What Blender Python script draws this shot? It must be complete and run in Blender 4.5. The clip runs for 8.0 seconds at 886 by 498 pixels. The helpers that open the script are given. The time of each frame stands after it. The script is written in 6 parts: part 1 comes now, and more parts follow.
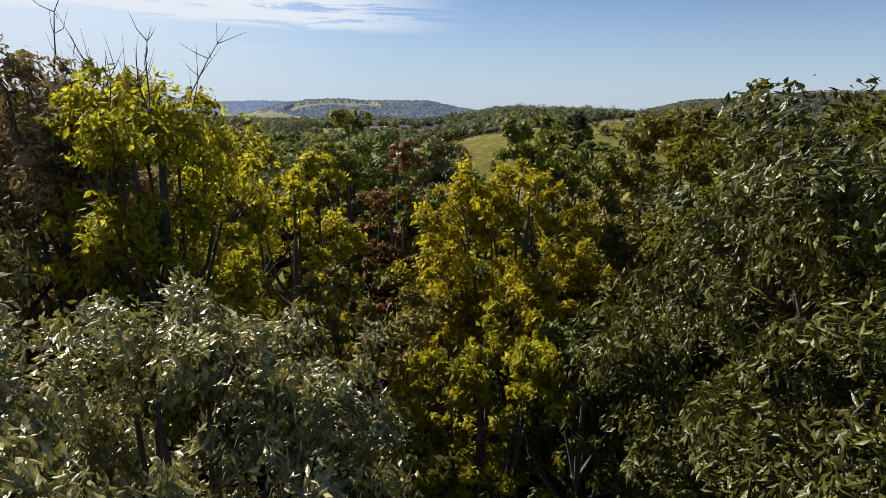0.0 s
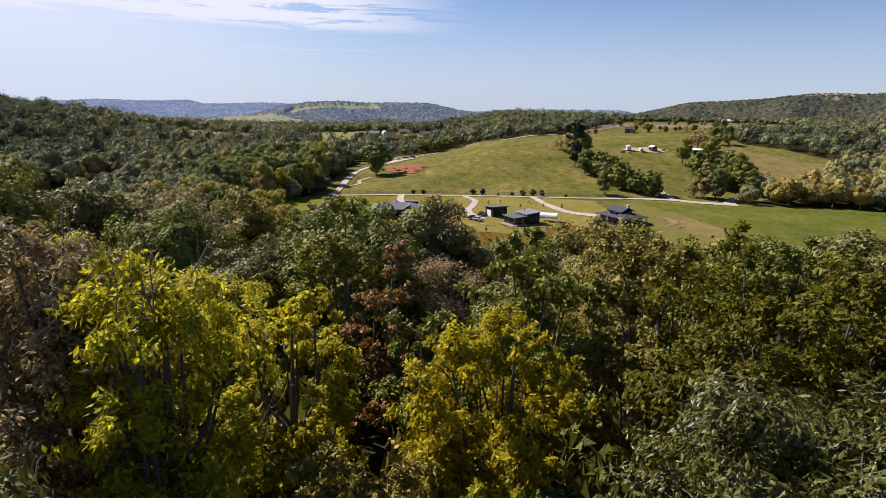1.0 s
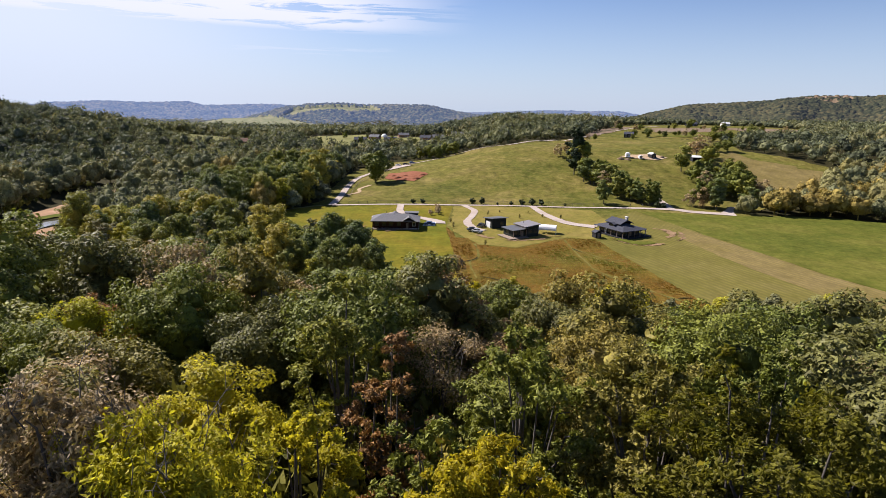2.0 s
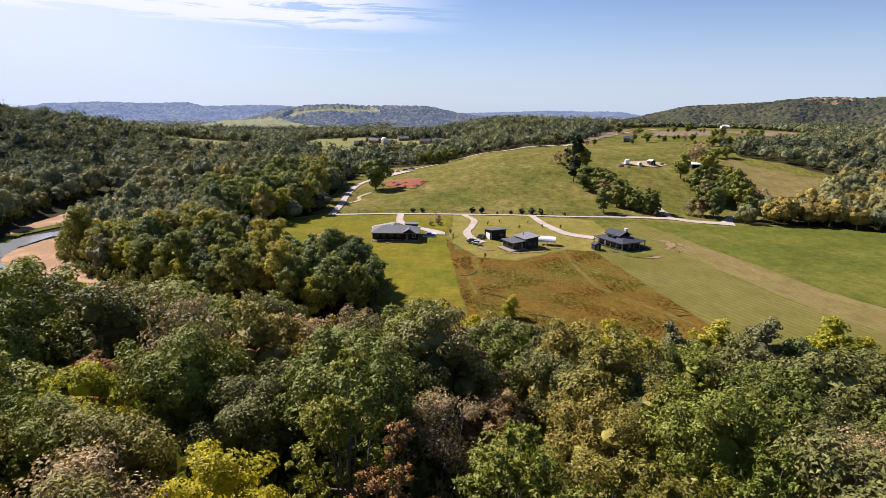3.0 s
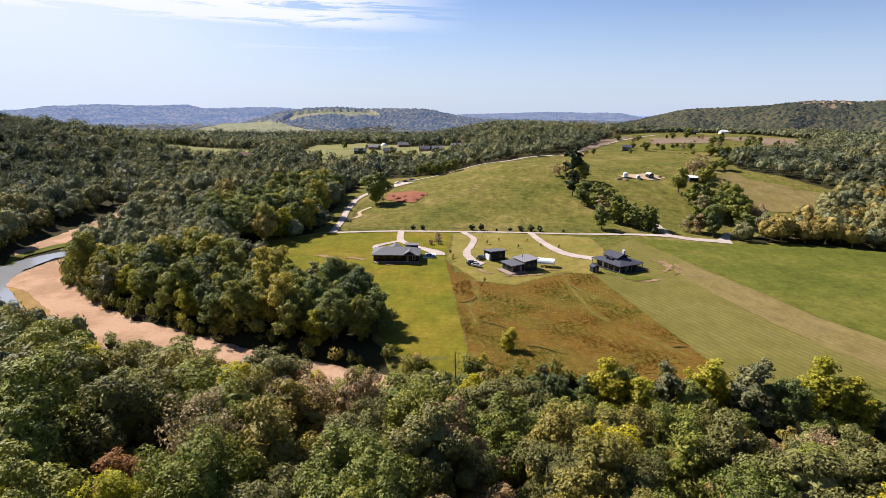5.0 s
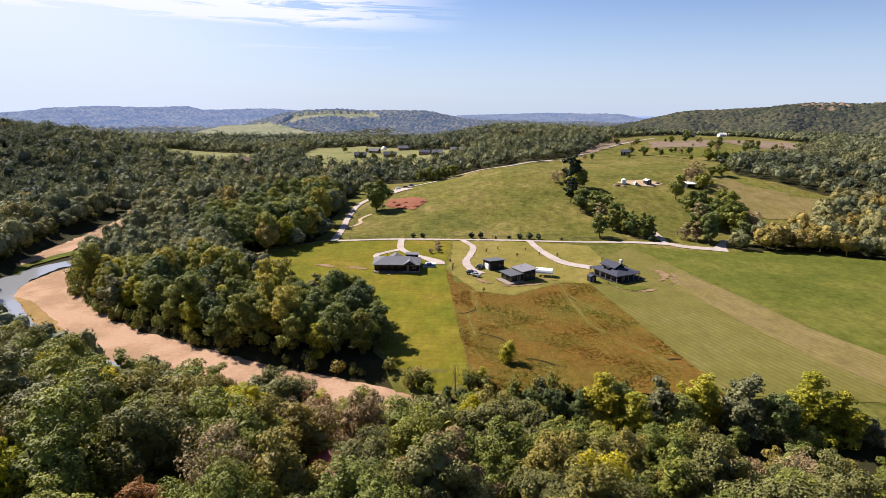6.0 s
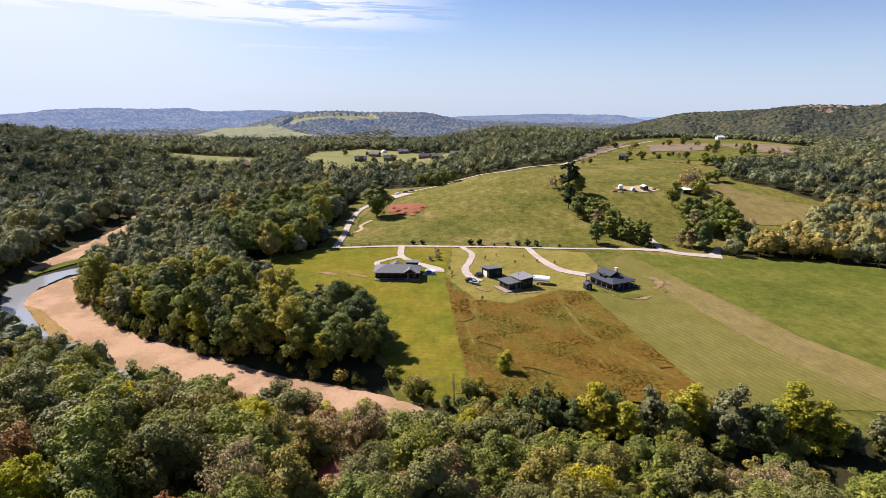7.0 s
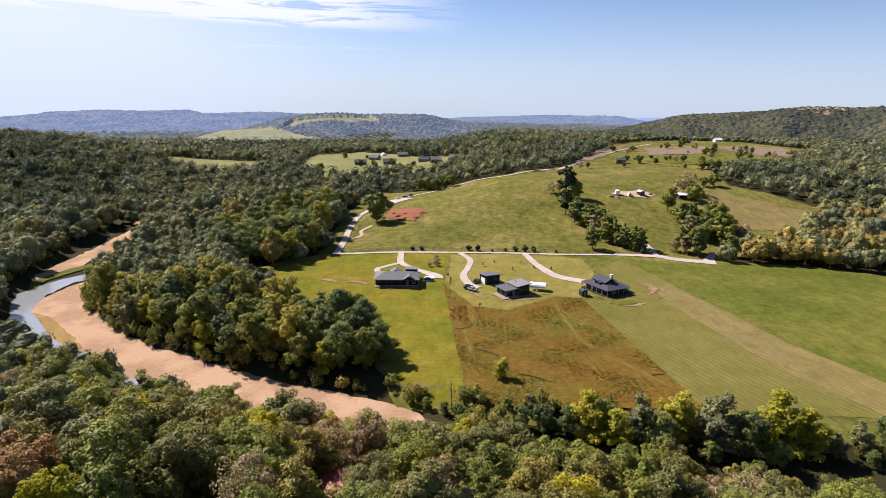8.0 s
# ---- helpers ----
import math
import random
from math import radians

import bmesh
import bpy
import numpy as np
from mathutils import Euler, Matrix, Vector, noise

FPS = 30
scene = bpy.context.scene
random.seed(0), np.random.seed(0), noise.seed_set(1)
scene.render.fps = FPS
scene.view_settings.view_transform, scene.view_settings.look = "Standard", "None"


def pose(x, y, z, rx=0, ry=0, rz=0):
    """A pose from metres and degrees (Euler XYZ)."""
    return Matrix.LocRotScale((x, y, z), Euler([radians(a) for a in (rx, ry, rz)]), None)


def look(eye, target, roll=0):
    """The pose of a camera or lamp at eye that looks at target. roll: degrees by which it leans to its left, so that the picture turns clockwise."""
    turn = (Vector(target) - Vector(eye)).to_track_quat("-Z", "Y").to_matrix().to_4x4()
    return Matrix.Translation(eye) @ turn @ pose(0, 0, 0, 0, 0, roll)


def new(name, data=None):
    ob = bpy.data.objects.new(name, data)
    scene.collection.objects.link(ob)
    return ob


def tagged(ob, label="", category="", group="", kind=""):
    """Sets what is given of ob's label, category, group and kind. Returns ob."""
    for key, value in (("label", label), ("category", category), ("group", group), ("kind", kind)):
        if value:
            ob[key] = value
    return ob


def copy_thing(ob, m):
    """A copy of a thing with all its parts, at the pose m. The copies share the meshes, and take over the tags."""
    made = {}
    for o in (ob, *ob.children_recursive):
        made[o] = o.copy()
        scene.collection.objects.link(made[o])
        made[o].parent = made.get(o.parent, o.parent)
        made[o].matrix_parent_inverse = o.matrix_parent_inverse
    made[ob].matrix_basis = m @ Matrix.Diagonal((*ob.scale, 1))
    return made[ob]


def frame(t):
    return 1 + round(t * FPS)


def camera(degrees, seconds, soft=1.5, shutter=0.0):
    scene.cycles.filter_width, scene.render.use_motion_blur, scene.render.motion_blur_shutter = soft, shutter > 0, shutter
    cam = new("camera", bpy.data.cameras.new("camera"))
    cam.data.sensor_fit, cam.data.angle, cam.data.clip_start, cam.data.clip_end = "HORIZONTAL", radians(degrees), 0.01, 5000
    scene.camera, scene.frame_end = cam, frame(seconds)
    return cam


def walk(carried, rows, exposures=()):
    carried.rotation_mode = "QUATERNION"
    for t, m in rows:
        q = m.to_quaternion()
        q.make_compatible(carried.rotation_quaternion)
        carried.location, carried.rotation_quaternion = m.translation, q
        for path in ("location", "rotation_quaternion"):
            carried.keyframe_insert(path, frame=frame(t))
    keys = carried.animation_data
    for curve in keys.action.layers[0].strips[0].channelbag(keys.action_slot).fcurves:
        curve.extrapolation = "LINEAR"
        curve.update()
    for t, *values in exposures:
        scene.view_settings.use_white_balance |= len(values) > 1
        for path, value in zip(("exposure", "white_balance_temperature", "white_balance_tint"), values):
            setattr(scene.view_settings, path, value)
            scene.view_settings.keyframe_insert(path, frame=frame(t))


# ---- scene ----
cam = camera(73.0, 8.0, 0.7)
# seconds, eye x, y, z, pitch, lean, heading
ROWS = [
    (0.00, 0.034, -3.085, 38.581, -13.685, 1.099, 2.559),
    (0.50, 0.176, -2.841, 41.074, -13.659, 1.100, 2.543),
    (1.00, 0.248, -2.780, 43.502, -13.653, 1.100, 2.528),
    (1.50, 0.264, -2.720, 45.886, -13.663, 1.098, 2.513),
    (2.00, 0.234, -2.577, 48.247, -13.683, 1.095, 2.498),
    (2.75, 0.129, -2.204, 51.771, -13.725, 1.088, 2.477),
    (3.50, -0.010, -1.843, 55.303, -13.771, 1.077, 2.457),
    (4.00, -0.103, -1.786, 57.669, -13.801, 1.067, 2.445),
    (4.50, -0.182, -2.013, 60.043, -13.826, 1.057, 2.432),
    (5.25, -0.248, -3.107, 63.607, -13.856, 1.038, 2.415),
    (6.00, -0.215, -5.266, 67.143, -13.873, 1.016, 2.399),
    (6.50, -0.118, -7.260, 69.459, -13.879, 1.000, 2.388),
    (7.00, 0.052, -9.553, 71.718, -13.880, 0.982, 2.378),
    (7.50, 0.308, -11.904, 73.896, -13.879, 0.962, 2.369),
    (8.00, 0.662, -13.949, 75.964, -13.877, 0.941, 2.360),
]


def heading(x, y, z, pitch, turn):
    p, w = radians(pitch), radians(turn)
    return (x - math.sin(w) * math.cos(p) * 50, y + math.cos(w) * math.cos(p) * 50, z + math.sin(p) * 50)


EXPOSURES = [(0.0, 0.82, 6450, 11), (0.5, 0.63, 6450, 14), (1.0, 0.87, 6410, 19), (2.0, 0.97, 6370, 19), (3.5, 1.04, 6370, 19), (8.0, 1.07, 6370, 19)]
walk(cam, [(t, look((x, y, z), heading(x, y, z, p, w), r)) for t, x, y, z, p, r, w in ROWS], EXPOSURES)

# ---- sky and sun ----
SUN_AZ, SUN_EL = 57.0, 43.0  # degrees left of the way ahead, degrees up
world = bpy.data.worlds.new("sky")
scene.world = world
world.use_nodes = True
wn, wl = world.node_tree.nodes, world.node_tree.links
wn.clear()
sky = wn.new("ShaderNodeTexSky")
sky.sky_type = "NISHITA"
sky.sun_disc = False
sky.sun_elevation = radians(SUN_EL)
sky.sun_rotation = radians(-SUN_AZ)
sky.altitude = 300
sky.air_density, sky.dust_density, sky.ozone_density = 1.0, 0.3, 3.0
back = wn.new("ShaderNodeBackground")
back.inputs["Strength"].default_value = 0.05
wout = wn.new("ShaderNodeOutputWorld")


def wmath(op, a, b=None, c=None):
    k = wn.new("ShaderNodeMath")
    k.operation = op
    for s, v in zip(k.inputs, (a, b, c)):
        if isinstance(v, (int, float)):
            s.default_value = v
        elif v is not None:
            wl.new(v, s)
    return k.outputs[0]


def wstep(v, a, b):
    k = wn.new("ShaderNodeMapRange")
    k.interpolation_type = "SMOOTHSTEP"
    k.inputs["From Min"].default_value, k.inputs["From Max"].default_value = a, b
    wl.new(v, k.inputs[0])
    return k.outputs[0]


# thin high cloud in streaks, thicker towards the sun's side
way = wn.new("ShaderNodeTexCoord")
axes = wn.new("ShaderNodeSeparateXYZ")
wl.new(way.outputs["Generated"], axes.inputs[0])
streak = wn.new("ShaderNodeMapping")
streak.inputs["Scale"].default_value = (2.4, 2.4, 34.0)
streak.inputs["Rotation"].default_value = (0, radians(1.5), 0)
wl.new(way.outputs["Generated"], streak.inputs[0])
wisp = wn.new("ShaderNodeTexNoise")
wisp.inputs["Scale"].default_value, wisp.inputs["Detail"].default_value, wisp.inputs["Roughness"].default_value, wisp.inputs["Distortion"].default_value = 2.0, 9, 0.66, 0.5
wl.new(streak.outputs[0], wisp.inputs["Vector"])
band = wmath("MULTIPLY", wstep(axes.outputs[2], 0.098, 0.116), wstep(axes.outputs[2], 0.19, 0.145))
side = wstep(axes.outputs[0], 0.02, -0.26)
cover = wmath("MULTIPLY", wmath("MULTIPLY", wstep(wisp.outputs["Fac"], 0.41, 0.50), band), side)
thin = wmath("MULTIPLY", wstep(axes.outputs[2], 0.066, 0.074), wstep(axes.outputs[2], 0.086, 0.078))
thin = wmath("MULTIPLY", wmath("MULTIPLY", thin, wstep(axes.outputs[0], -0.1, -0.2)), wmath("MULTIPLY", wstep(wisp.outputs["Fac"], 0.4, 0.6), 0.5))
cover = wmath("MAXIMUM", cover, thin)
glow = wmath("MULTIPLY", wstep(axes.outputs[0], -0.1, -0.6), wstep(axes.outputs[2], 0.5, 0.0))
cover = wmath("MAXIMUM", cover, wmath("MULTIPLY", glow, 0.8))
tone = wn.new("ShaderNodeMix")
tone.data_type, tone.blend_type = "RGBA", "MULTIPLY"
tone.inputs[0].default_value = 1.0
tone.inputs[7].default_value = (0.90, 0.97, 1.13, 1)
wl.new(sky.outputs[0], tone.inputs[6])
veil = wn.new("ShaderNodeMix")
veil.data_type = "RGBA"
wl.new(cover, veil.inputs[0])
wl.new(tone.outputs[2], veil.inputs[6])
veil.inputs[7].default_value = (9.6, 10.0, 10.6, 1)
low = wn.new("ShaderNodeMix")
low.data_type = "RGBA"
wl.new(wmath("MULTIPLY", wstep(axes.outputs[2], 0.2, -0.02), 0.7), low.inputs[0])
wl.new(veil.outputs[2], low.inputs[6])
low.inputs[7].default_value = (5.7, 7.2, 9.0, 1)
wl.new(low.outputs[2], back.inputs[0])
wl.new(back.outputs[0], wout.inputs[0])

sun = new("sun", bpy.data.lights.new("sun", "SUN"))
sun.data.energy, sun.data.angle, sun.data.color = 5.0, radians(0.55), (1.0, 0.95, 0.86)
_a, _e = radians(SUN_AZ), radians(SUN_EL)
SUN_WAY = Vector((-math.sin(_a) * math.cos(_e), math.cos(_a) * math.cos(_e), math.sin(_e)))
sun.matrix_world = look(SUN_WAY * 200 + Vector((0, 150, 0)), (0, 150, 0))


# ---- materials ----
def nodes_of(name):
    m = bpy.data.materials.new(name)
    m.use_nodes = True
    n, l = m.node_tree.nodes, m.node_tree.links
    return m, n, l, n["Principled BSDF"]


def ramp(n, stops):
    r = n.new("ShaderNodeValToRGB")
    e = r.color_ramp.elements
    while len(e) < len(stops):
        e.new(0.5)
    for k, (p, c) in zip(e, stops):
        k.position, k.color = p, (*c, 1)
    return r


def mixed(n, l, fac, a, b, mode="MIX"):
    m = n.new("ShaderNodeMix")
    m.data_type, m.blend_type = "RGBA", mode
    for sock, v in ((m.inputs[0], fac), (m.inputs[6], a), (m.inputs[7], b)):
        if isinstance(v, (int, float)):
            sock.default_value = v
        elif isinstance(v, tuple):
            sock.default_value = (*v, 1)
        else:
            l.new(v, sock)
    return m.outputs[2]


def noisy(n, l, scale, detail=4, rough=0.6, stretch=None, turn=0.0):
    g = n.new("ShaderNodeNewGeometry")
    mp = n.new("ShaderNodeMapping")
    mp.inputs["Scale"].default_value = stretch or (1, 1, 1)
    mp.inputs["Rotation"].default_value = (0, 0, turn)
    l.new(g.outputs["Position"], mp.inputs[0])
    t = n.new("ShaderNodeTexNoise")
    t.inputs["Scale"].default_value, t.inputs["Detail"].default_value, t.inputs["Roughness"].default_value = scale, detail, rough
    l.new(mp.outputs[0], t.inputs["Vector"])
    return t.outputs["Fac"]


def ground_mat(name, big, small, s_big=0.02, s_small=0.5, amount=0.5, rough=0.95, bump=0.3, rows=None, mottle=0.0):
    """Earth, grass or gravel: broad patches, fine grain, a little relief."""
    m, n, l, b = nodes_of(name)
    r1 = ramp(n, big)
    wide = n.new("ShaderNodeMapRange")
    wide.inputs["From Min"].default_value, wide.inputs["From Max"].default_value = 0.3, 0.7
    l.new(noisy(n, l, s_big, 6, 0.65), wide.inputs[0])
    l.new(wide.outputs[0], r1.inputs[0])
    r2 = ramp(n, small)
    l.new(noisy(n, l, s_small, 5, 0.7), r2.inputs[0])
    c = mixed(n, l, amount, r1.outputs[0], r2.outputs[0])
    if mottle:
        # tussocks, grazed spots and wheel marks
        v = n.new("ShaderNodeMapRange")
        v.inputs["From Min"].default_value, v.inputs["From Max"].default_value = 0.34, 0.66
        v.inputs["To Min"].default_value, v.inputs["To Max"].default_value = 1 - mottle, 1 + mottle
        l.new(noisy(n, l, 0.19, 9, 0.84, (1, 0.6, 1)), v.inputs[0])
        hv = n.new("ShaderNodeHueSaturation")
        l.new(v.outputs[0], hv.inputs["Value"])
        l.new(c, hv.inputs["Color"])
        c = hv.outputs[0]
    if rows:
        turn, width, dark, fac = rows
        g = n.new("ShaderNodeNewGeometry")
        mp = n.new("ShaderNodeMapping")
        mp.inputs["Rotation"].default_value = (0, 0, turn)
        l.new(g.outputs["Position"], mp.inputs[0])
        w = n.new("ShaderNodeTexWave")
        w.inputs["Scale"].default_value = 6.2832 / 20 / width * 1.0
        w.inputs["Distortion"].default_value = 0.8
        w.inputs["Detail"].default_value = 2
        w.inputs["Detail Scale"].default_value = 0.3
        l.new(mp.outputs[0], w.inputs[0])
        mm = n.new("ShaderNodeMath")
        mm.operation = "MULTIPLY"
        l.new(w.outputs["Fac"], mm.inputs[0])
        mm.inputs[1].default_value = fac
        c = mixed(n, l, mm.outputs[0], c, dark)
    l.new(c, b.inputs["Base Color"])
    b.inputs["Roughness"].default_value = rough
    b.inputs["Specular IOR Level"].default_value = 0.03
    bp = n.new("ShaderNodeBump")
    bp.inputs["Strength"].default_value, bp.inputs["Distance"].default_value = bump, 0.2
    l.new(noisy(n, l, 1.2, 6, 0.7), bp.inputs["Height"])
    l.new(bp.outputs[0], b.inputs["Normal"])
    return m


def solid_mat(name, a, b_, scale=3.0, rough=0.7, metal=0.0, bump=0.1, stretch=None, spec=0.4):
    m, n, l, b = nodes_of(name)
    f = noisy(n, l, scale, 5, 0.65, stretch)
    r = ramp(n, [(0.3, a), (0.7, b_)])
    l.new(f, r.inputs[0])
    l.new(r.outputs[0], b.inputs["Base Color"])
    b.inputs["Roughness"].default_value, b.inputs["Metallic"].default_value = rough, metal
    b.inputs["Specular IOR Level"].default_value = spec
    bp = n.new("ShaderNodeBump")
    bp.inputs["Strength"].default_value, bp.inputs["Distance"].default_value = bump, 0.02
    l.new(f, bp.inputs["Height"])
    l.new(bp.outputs[0], b.inputs["Normal"])
    return m


def leaf_mat(name, stops, gloss=0.55, through_leaf=0.19, tint=False, spec=0.15, vary=(0.55, 1.55)):
    """Leaves: hue by tree, then by leaf, some light let through."""
    m, n, l, b = nodes_of(name)
    r = ramp(n, stops)
    if tint:
        t = n.new("ShaderNodeAttribute")
        t.attribute_name = "tint"
        l.new(t.outputs["Fac"], r.inputs[0])
    else:
        t = n.new("ShaderNodeObjectInfo")
        l.new(t.outputs["Random"], r.inputs[0])
    g = n.new("ShaderNodeNewGeometry")
    v = n.new("ShaderNodeMapRange")
    v.inputs["To Min"].default_value, v.inputs["To Max"].default_value = vary
    l.new(g.outputs["Random Per Island"], v.inputs[0])
    hv = n.new("ShaderNodeHueSaturation")
    l.new(v.outputs[0], hv.inputs["Value"])
    l.new(r.outputs[0], hv.inputs["Color"])
    c = hv.outputs[0]
    # sprays of leaves too small to build
    w = n.new("ShaderNodeMapRange")
    w.inputs["From Min"].default_value, w.inputs["From Max"].default_value = 0.35, 0.65
    w.inputs["To Min"].default_value, w.inputs["To Max"].default_value = (0.8, 1.25) if tint else (0.72, 1.32)
    l.new(noisy(n, l, 0.9 if tint else 2.2, 5, 0.75), w.inputs[0])
    hw = n.new("ShaderNodeHueSaturation")
    l.new(w.outputs[0], hw.inputs["Value"])
    l.new(c, hw.inputs["Color"])
    c = hw.outputs[0]
    bp = n.new("ShaderNodeBump")
    bp.inputs["Strength"].default_value, bp.inputs["Distance"].default_value = 0.25 if tint else 0.2, 1.2 if tint else 0.4
    l.new(noisy(n, l, 0.7 if tint else 2.0, 5, 0.75), bp.inputs["Height"])
    l.new(bp.outputs[0], b.inputs["Normal"])
    l.new(c, b.inputs["Base Color"])
    b.inputs["Roughness"].default_value = gloss
    b.inputs["Specular IOR Level"].default_value = spec
    tr = n.new("ShaderNodeBsdfTranslucent")
    l.new(mixed(n, l, 1.0, c, (1.0, 1.0, 0.6), "MULTIPLY"), tr.inputs[0])
    mx = n.new("ShaderNodeMixShader")
    mx.inputs[0].default_value = through_leaf
    l.new(b.outputs[0], mx.inputs[1])
    l.new(tr.outputs[0], mx.inputs[2])
    l.new(mx.outputs[0], n["Material Output"].inputs[0])
    return m


GRASS = ground_mat("grass", [(0.15, (0.055, 0.067, 0.010)), (0.4, (0.091, 0.092, 0.017)), (0.6, (0.121, 0.106, 0.024)), (0.85, (0.188, 0.145, 0.051))], [(0.35, (0.046, 0.050, 0.009)), (0.5, (0.109, 0.098, 0.022)), (0.65, (0.181, 0.145, 0.049))], 0.026, 0.32, 0.45, mottle=0.42)
LAWN = ground_mat("lawn", [(0.15, (0.069, 0.092, 0.009)), (0.45, (0.121, 0.115, 0.011)), (0.65, (0.152, 0.120, 0.014)), (0.9, (0.210, 0.149, 0.028))], [(0.35, (0.088, 0.087, 0.009)), (0.65, (0.173, 0.136, 0.016))], 0.024, 0.5, 0.38, rows=(1.62, 2.6, (0.088, 0.087, 0.009), 0.2), mottle=0.3)
HAY = ground_mat("hay_grass", [(0.2, (0.057, 0.072, 0.011)), (0.5, (0.086, 0.093, 0.015)), (0.8, (0.123, 0.113, 0.024))], [(0.35, (0.054, 0.066, 0.008)), (0.65, (0.114, 0.113, 0.022))], 0.025, 0.4, 0.4, mottle=0.3)
MOWN = ground_mat("mown_hay", [(0.2, (0.104, 0.095, 0.018)), (0.5, (0.139, 0.117, 0.027)), (0.8, (0.168, 0.134, 0.043))], [(0.3, (0.095, 0.090, 0.018)), (0.7, (0.159, 0.131, 0.038))], 0.03, 0.6, 0.4, rows=(-0.404, 2.0, (0.080, 0.081, 0.024), 0.5), mottle=0.22)
TAN = ground_mat("dry_hay", [(0.2, (0.143, 0.110, 0.031)), (0.5, (0.180, 0.136, 0.051)), (0.8, (0.150, 0.117, 0.031))], [(0.3, (0.136, 0.103, 0.031)), (0.7, (0.196, 0.148, 0.064))], 0.03, 0.6, 0.4, rows=(-0.404, 2.0, (0.113, 0.096, 0.042), 0.45), mottle=0.32)
YARD = ground_mat("yard_grass", [(0.2, (0.112, 0.106, 0.019)), (0.5, (0.161, 0.135, 0.028)), (0.8, (0.210, 0.161, 0.048))], [(0.35, (0.098, 0.094, 0.016)), (0.65, (0.201, 0.157, 0.044))], 0.05, 0.6, 0.45, rows=(1.75, 2.2, (0.201, 0.161, 0.048), 0.35), mottle=0.3)
SOIL = ground_mat("soil", [(0.3, (0.164, 0.099, 0.055)), (0.7, (0.273, 0.178, 0.103))], [(0.3, (0.109, 0.079, 0.032)), (0.7, (0.287, 0.191, 0.116))], 0.3, 1.5, 0.5, bump=0.6)
MEADOW = ground_mat("meadow", [(0.2, (0.090, 0.079, 0.011)), (0.4, (0.111, 0.076, 0.011)), (0.55, (0.139, 0.064, 0.011)), (0.75, (0.097, 0.083, 0.012))], [(0.3, (0.052, 0.041, 0.009)), (0.5, (0.119, 0.076, 0.014)), (0.72, (0.178, 0.128, 0.042))], 0.035, 0.55, 0.5, bump=1.0, mottle=0.3)
FOREST_FLOOR = ground_mat("leaf_litter", [(0.3, (0.021, 0.021, 0.009)), (0.7, (0.037, 0.033, 0.014))], [(0.3, (0.018, 0.019, 0.007)), (0.7, (0.048, 0.040, 0.017))], 0.03, 0.8, 0.5)
GRAVEL = ground_mat("gravel", [(0.3, (0.303, 0.246, 0.206)), (0.7, (0.406, 0.347, 0.298))], [(0.3, (0.274, 0.223, 0.187)), (0.7, (0.435, 0.376, 0.326))], 0.15, 2.5, 0.5, bump=0.4)
SAND = ground_mat("river_gravel", [(0.35, (0.233, 0.145, 0.084)), (0.5, (0.328, 0.202, 0.122)), (0.65, (0.396, 0.255, 0.161))], [(0.3, (0.216, 0.135, 0.077)), (0.7, (0.396, 0.260, 0.164))], 0.06, 1.2, 0.45, bump=0.6)
REDCLAY = ground_mat("red_clay", [(0.3, (0.149, 0.048, 0.026)), (0.7, (0.228, 0.091, 0.052))], [(0.3, (0.123, 0.044, 0.023)), (0.7, (0.280, 0.131, 0.078))], 0.12, 0.9, 0.5, bump=0.8)
PALECLAY = ground_mat("bare_soil", [(0.3, (0.315, 0.217, 0.131)), (0.7, (0.438, 0.331, 0.217))], [(0.3, (0.245, 0.183, 0.096)), (0.7, (0.455, 0.348, 0.244))], 0.2, 1.2, 0.5)
FALLOW = ground_mat("fallow", [(0.3, (0.140, 0.100, 0.063)), (0.55, (0.193, 0.139, 0.101)), (0.75, (0.131, 0.122, 0.057))], [(0.3, (0.131, 0.096, 0.057)), (0.7, (0.219, 0.165, 0.126))], 0.03, 0.4, 0.5, mottle=0.3)
ALGAE = ground_mat("algae_gravel", [(0.3, (0.210, 0.122, 0.035)), (0.7, (0.289, 0.178, 0.061))], [(0.3, (0.140, 0.096, 0.030)), (0.7, (0.289, 0.200, 0.096))], 0.2, 1.5, 0.5)
WORN, _n, _l, _b = nodes_of("worn_ground")
_r = ramp(_n, [(0.46, (0.115, 0.105, 0.022)), (0.56, (0.175, 0.135, 0.052)), (0.66, (0.34, 0.235, 0.15))])
_l.new(noisy(_n, _l, 0.35, 7, 0.75), _r.inputs[0])
_l.new(_r.outputs[0], _b.inputs["Base Color"])
_b.inputs["Roughness"].default_value = 0.95
